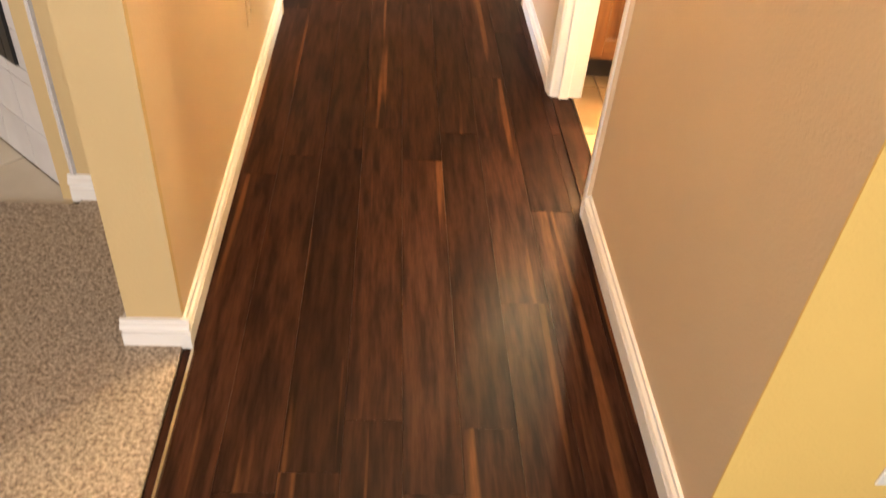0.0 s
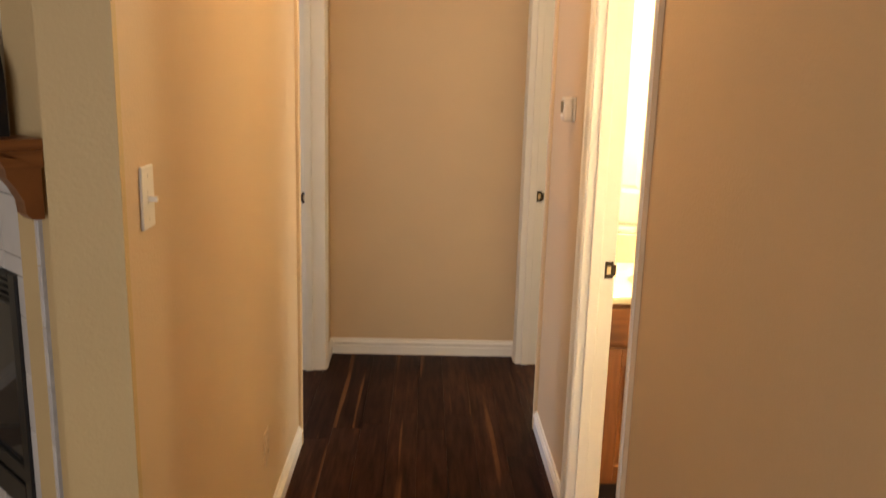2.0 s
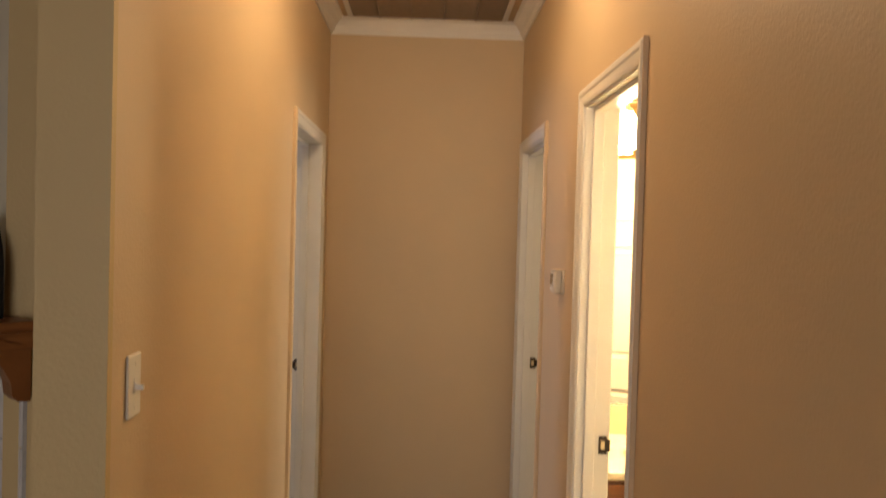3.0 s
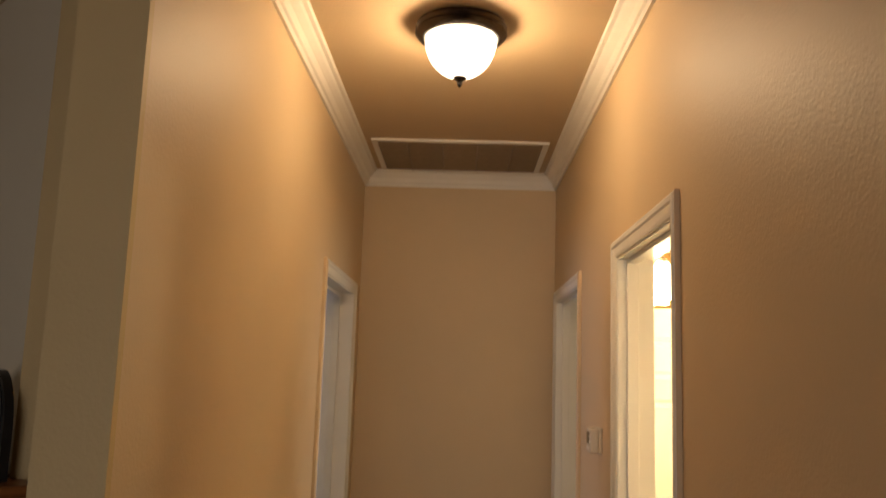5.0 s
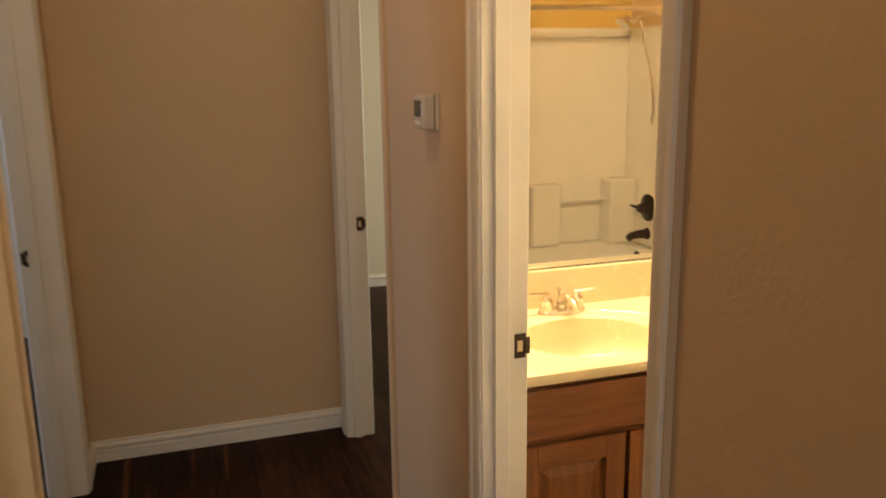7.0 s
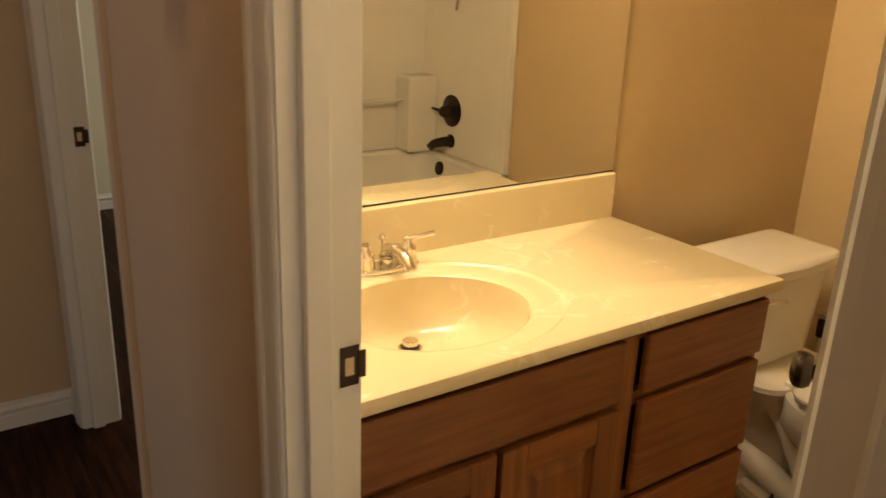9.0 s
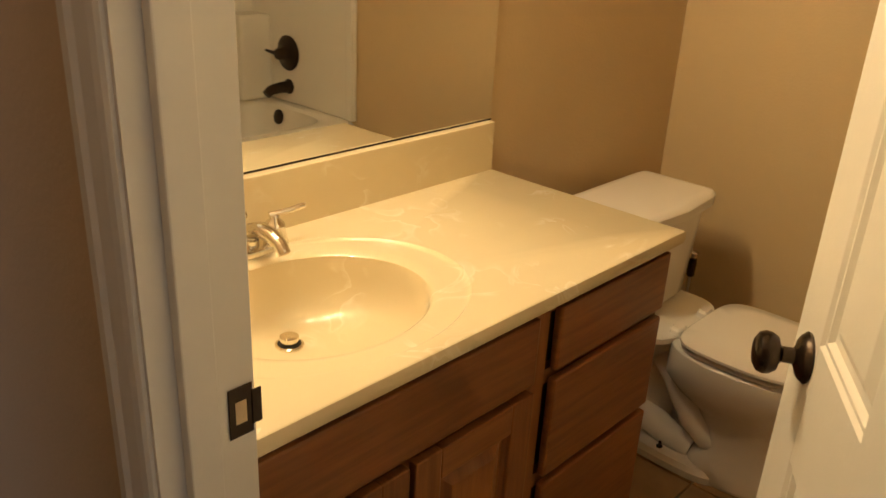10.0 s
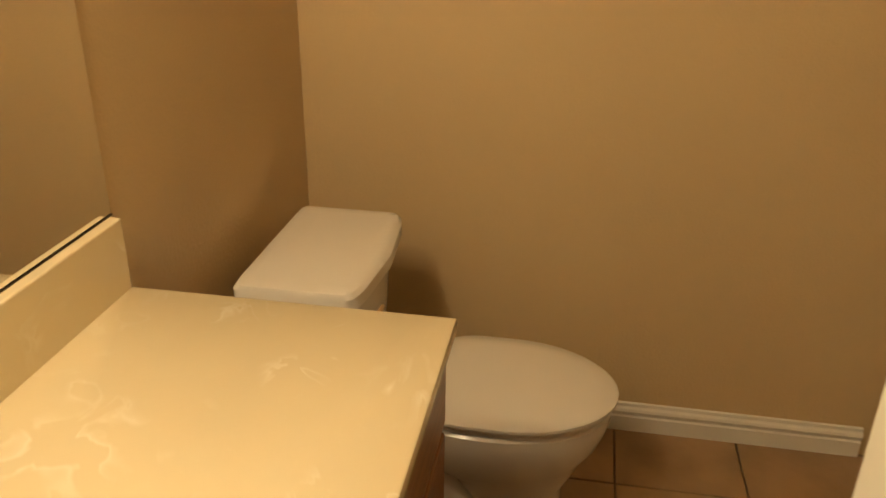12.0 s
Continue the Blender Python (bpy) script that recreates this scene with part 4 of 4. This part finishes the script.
rod = holder("shower_curtain_rod", "bowed nickel shower curtain rod", "curtain rod")
part("rod", tube(bmesh.new(), [(TX0 + (TX1 - TX0) * i / 20, 1.73 + 0.10 * math.sin(math.pi * i / 20), 1.840) for i in range(21)], 0.0125, 14), CHROME, rod, "", True)
for rx, sg in ((TX0, 90), (TX1, -90)):
    part("end_flange", lathe(bmesh.new(), ((0.036, 0), (0.034, 0.006), (0.018, 0.018)), pose(rx, 1.73, 1.855, 0, sg, 0), 20), CHROME, rod, "", True)


# ---- corner fireplace of the living room ----
P0 = Vector((-0.862, 1.922, 0))
FA = math.degrees(math.atan2(0.69, -0.73))
FW = 1.42


def fireplace():
    """Written along u from the near edge, v out of the wall towards the room."""
    ob = holder("fireplace", "white tiled corner fireplace with black glass-fronted insert", "fireplace", P0, rz=FA)
    # local x runs along the face, local +y points into the room
    part("surround_wall", boxes((0, -0.12, 0, FW, -0.014, ZC)), PALE, ob, "pale painted chimney breast")
    bed = part("tile_bed", boxes((0, -0.014, 0, 0.148, -0.003, 1.33), (0.148, -0.014, 0, 1.272, -0.003, 0.36), (0.148, -0.014, 1.04, 1.272, -0.003, 1.33), (1.272, -0.014, 0, FW, -0.003, 1.33)), FGROUT, ob)
    s, g = 0.155, 0.0035
    xs = [0.002, 0.072] + [0.072 + s * i for i in range(1, 9)] + [FW]
    zs = [0.004 + s * i for i in range(9)]
    for a, b in zip(xs, xs[1:]):
        for c in zs:
            d = min(c + s, 1.33)
            bits = [(a, b, c, d)]
            if b > 0.15 and a < 1.27 and d > 0.36 and c < 1.04:
                bits = []
                if c < 0.36:
                    bits.append((a, b, c, 0.36))
                if d > 1.04:
                    bits.append((a, b, 1.04, d))
                if a < 0.148:
                    bits.append((a, 0.148, max(c, 0.36), min(d, 1.04)))
                if b > 1.272:
                    bits.append((1.272, b, max(c, 0.36), min(d, 1.04)))
            for p, q, r, t in bits:
                if q - p > 0.012 and t - r > 0.012:
                    part("tile", boxes((p + g / 2, -0.005, r + g / 2, q - g / 2, 0.002, t - g / 2)), FTILE, bed)
    ins = part("insert_frame", boxes((0.15, -0.03, 0.362, 0.195, 0.010, 1.038), (1.225, -0.03, 0.362, 1.27, 0.010, 1.038), (0.195, -0.03, 0.362, 1.225, 0.010, 0.44), (0.195, -0.03, 1.02, 1.225, 0.010, 1.038), bevel=0.003), BLACK, ob, "black metal firebox frame")
    for k in range(4):
        part("louver", boxes((0.195, -0.02, 0.95 + 0.018 * k, 1.225, 0.008, 0.958 + 0.018 * k), bevel=0.001), BLACK, ins)
    part("lower_rail", boxes((0.195, -0.02, 0.445, 1.225, 0.004, 0.49), bevel=0.003), BLACK, ins)
    part("glass_door", boxes((0.195, -0.016, 0.49, 1.225, -0.008, 0.945)), GLASSBLACK, ins, "dark reflective glass")
    part("firebox", boxes((0.16, -0.5, 0.37, 1.26, -0.13, 1.03)), BLACK, ins)


fireplace()


def mantel():
    ob = holder("mantel_shelf", "stained oak mantel shelf on curved corbels", "mantel", P0, rz=FA)
    a, b = -0.085, FW + 0.06
    part("shelf_board", boxes((a, 0.003, 1.372, b, 0.135, 1.398), bevel=0.005), OAKH, ob)
    part("shelf_moulding", prism(bmesh.new(), ((0.003, 1.332), (0.085, 1.332), (0.092, 1.345), (0.110, 1.380), (0.118, 1.372), (0.003, 1.372)), lambda u, v: (a + 0.015, u, v), lambda u, v: (b - 0.015, u, v)), OAKH, ob)
    for x in (a + 0.03, 0.70, b - 0.09):
        part("corbel", prism(bmesh.new(), ((0.003, 1.332), (0.080, 1.332), (0.078, 1.310), (0.060, 1.285), (0.045, 1.255), (0.042, 1.225), (0.030, 1.212), (0.003, 1.210)), lambda u, v: (x, u, v), lambda u, v: (x + 0.055, u, v)), OAK, ob)


mantel()


def mantel_ornament():
    ob = holder("arched_ornament", "black arched metal ornament leaning on the mantel", "ornament", P0 + Matrix.Rotation(radians(FA), 3, "Z") @ Vector((0.085, 0.06, 1.398)), rz=FA)
    def arch(w, h, k=14):
        return [(-w, 0)] + [(-w * math.cos(math.pi / 2 * i / k), h * 0.45 + h * 0.55 * math.sin(math.pi / 2 * i / k)) for i in range(k + 1)] + [(w * math.cos(math.pi / 2 * (k - i) / k), h * 0.45 + h * 0.55 * math.sin(math.pi / 2 * (k - i) / k)) for i in range(1, k + 1)] + [(w, 0)]
    part("frame", prism(bmesh.new(), arch(0.095, 0.24), lambda u, v: (u, -0.012, v), lambda u, v: (u, 0.008, v)), BLACK, ob)
    part("face", prism(bmesh.new(), arch(0.080, 0.222), lambda u, v: (u, 0.008, v + 0.008), lambda u, v: (u, 0.011, v + 0.008)), GLASSBLACK, ob)


mantel_ornament()


# ---- floors, piece by piece ----
def slab_mesh(name, w, l, t, mat, b=0.0012):
    """One shared piece with its top at z = 0 and its corner at the origin."""
    bm = bmesh.new()
    lo = [(0, 0), (w, 0), (w, l), (0, l)]
    hi = [(b, b), (w - b, b), (w - b, l - b), (b, l - b)]
    A = [bm.verts.new((x, y, -t)) for x, y in lo]
    B = [bm.verts.new((x, y, -b)) for x, y in lo]
    C = [bm.verts.new((x, y, 0)) for x, y in hi]
    for p, q in ((A, B), (B, C)):
        for k in range(4):
            bm.faces.new((p[k], p[(k + 1) % 4], q[(k + 1) % 4], q[k]))
    bm.faces.new(C)
    bm.faces.new(A[::-1])
    bmesh.ops.recalc_face_normals(bm, faces=bm.faces)
    return finish(bm, name, mat)


def lay(parent, name, x0, x1, y0, y1, w, l, mat, cache, stagger=True, gap=0.0003, z=0.0):
    rnd = random.Random(5)
    x = x0
    while x < x1 - 0.004:
        ww = min(w, x1 - x)
        y = y0
        first = rnd.uniform(0.25, 1.0) * l if stagger else l
        while y < y1 - 0.004:
            ll = min(first, y1 - y)
            first = l
            key = (round(ww, 3), round(ll, 3))
            if key not in cache:
                cache[key] = slab_mesh(name, ww - gap, ll - gap, 0.010, mat, 0.0004 if stagger else 0.0015)
            ob = new(name, cache[key])
            ob.location = (x, y, z)
            ob.parent = parent
            y += ll
        x += ww


wood = holder("floor", "dark walnut laminate plank floor with pale streaks", "floor", kind="structure")
planks = {}
for area in ((-0.462, XR, -1.2, YE), (-0.462, XR, -3.2, -1.2), (XR, 3.1, -3.2, 0.845), (XR + 0.003, 0.655, DB[0] + 0.016, DB[1] - 0.016), (XR, WR, DR[0] + 0.016, DR[1] - 0.016), (WL, XL - 0.003, DL[0] + 0.016, DL[1] - 0.016)):
    lay(wood, "plank", *area, 0.126, 1.21, PLANK, planks)
for fname, area in (("floor_bedroom", (WR, 3.8, BY + 0.1, 6.72)), ("floor_den", (-4.1, WL, 3.05, 6.3))):
    room = holder(fname, "dark walnut laminate bedroom floor", "floor", kind="structure")
    lay(room, "plank", *area, 0.126, 1.21, PLANK, planks)
bath_floor = holder("floor_bathroom", "tan square tile bathroom floor with recessed grout", "floor", kind="structure")
for ta, tb in ((0.66, 0.770), (0.770, BX)):
    lay(bath_floor, "tile", ta, tb, 1.727, BY, 0.333, 0.333, TILE, {}, stagger=False, gap=0.005)
hearth = holder("hearth", "cream square tile hearth set flush in the carpet", "hearth", P0, rz=FA, kind="structure")
lay(hearth, "tile", 0.004, FW, 0.003, 0.93, 0.305, 0.305, HTILE, {}, stagger=False, gap=0.005, z=0.003)
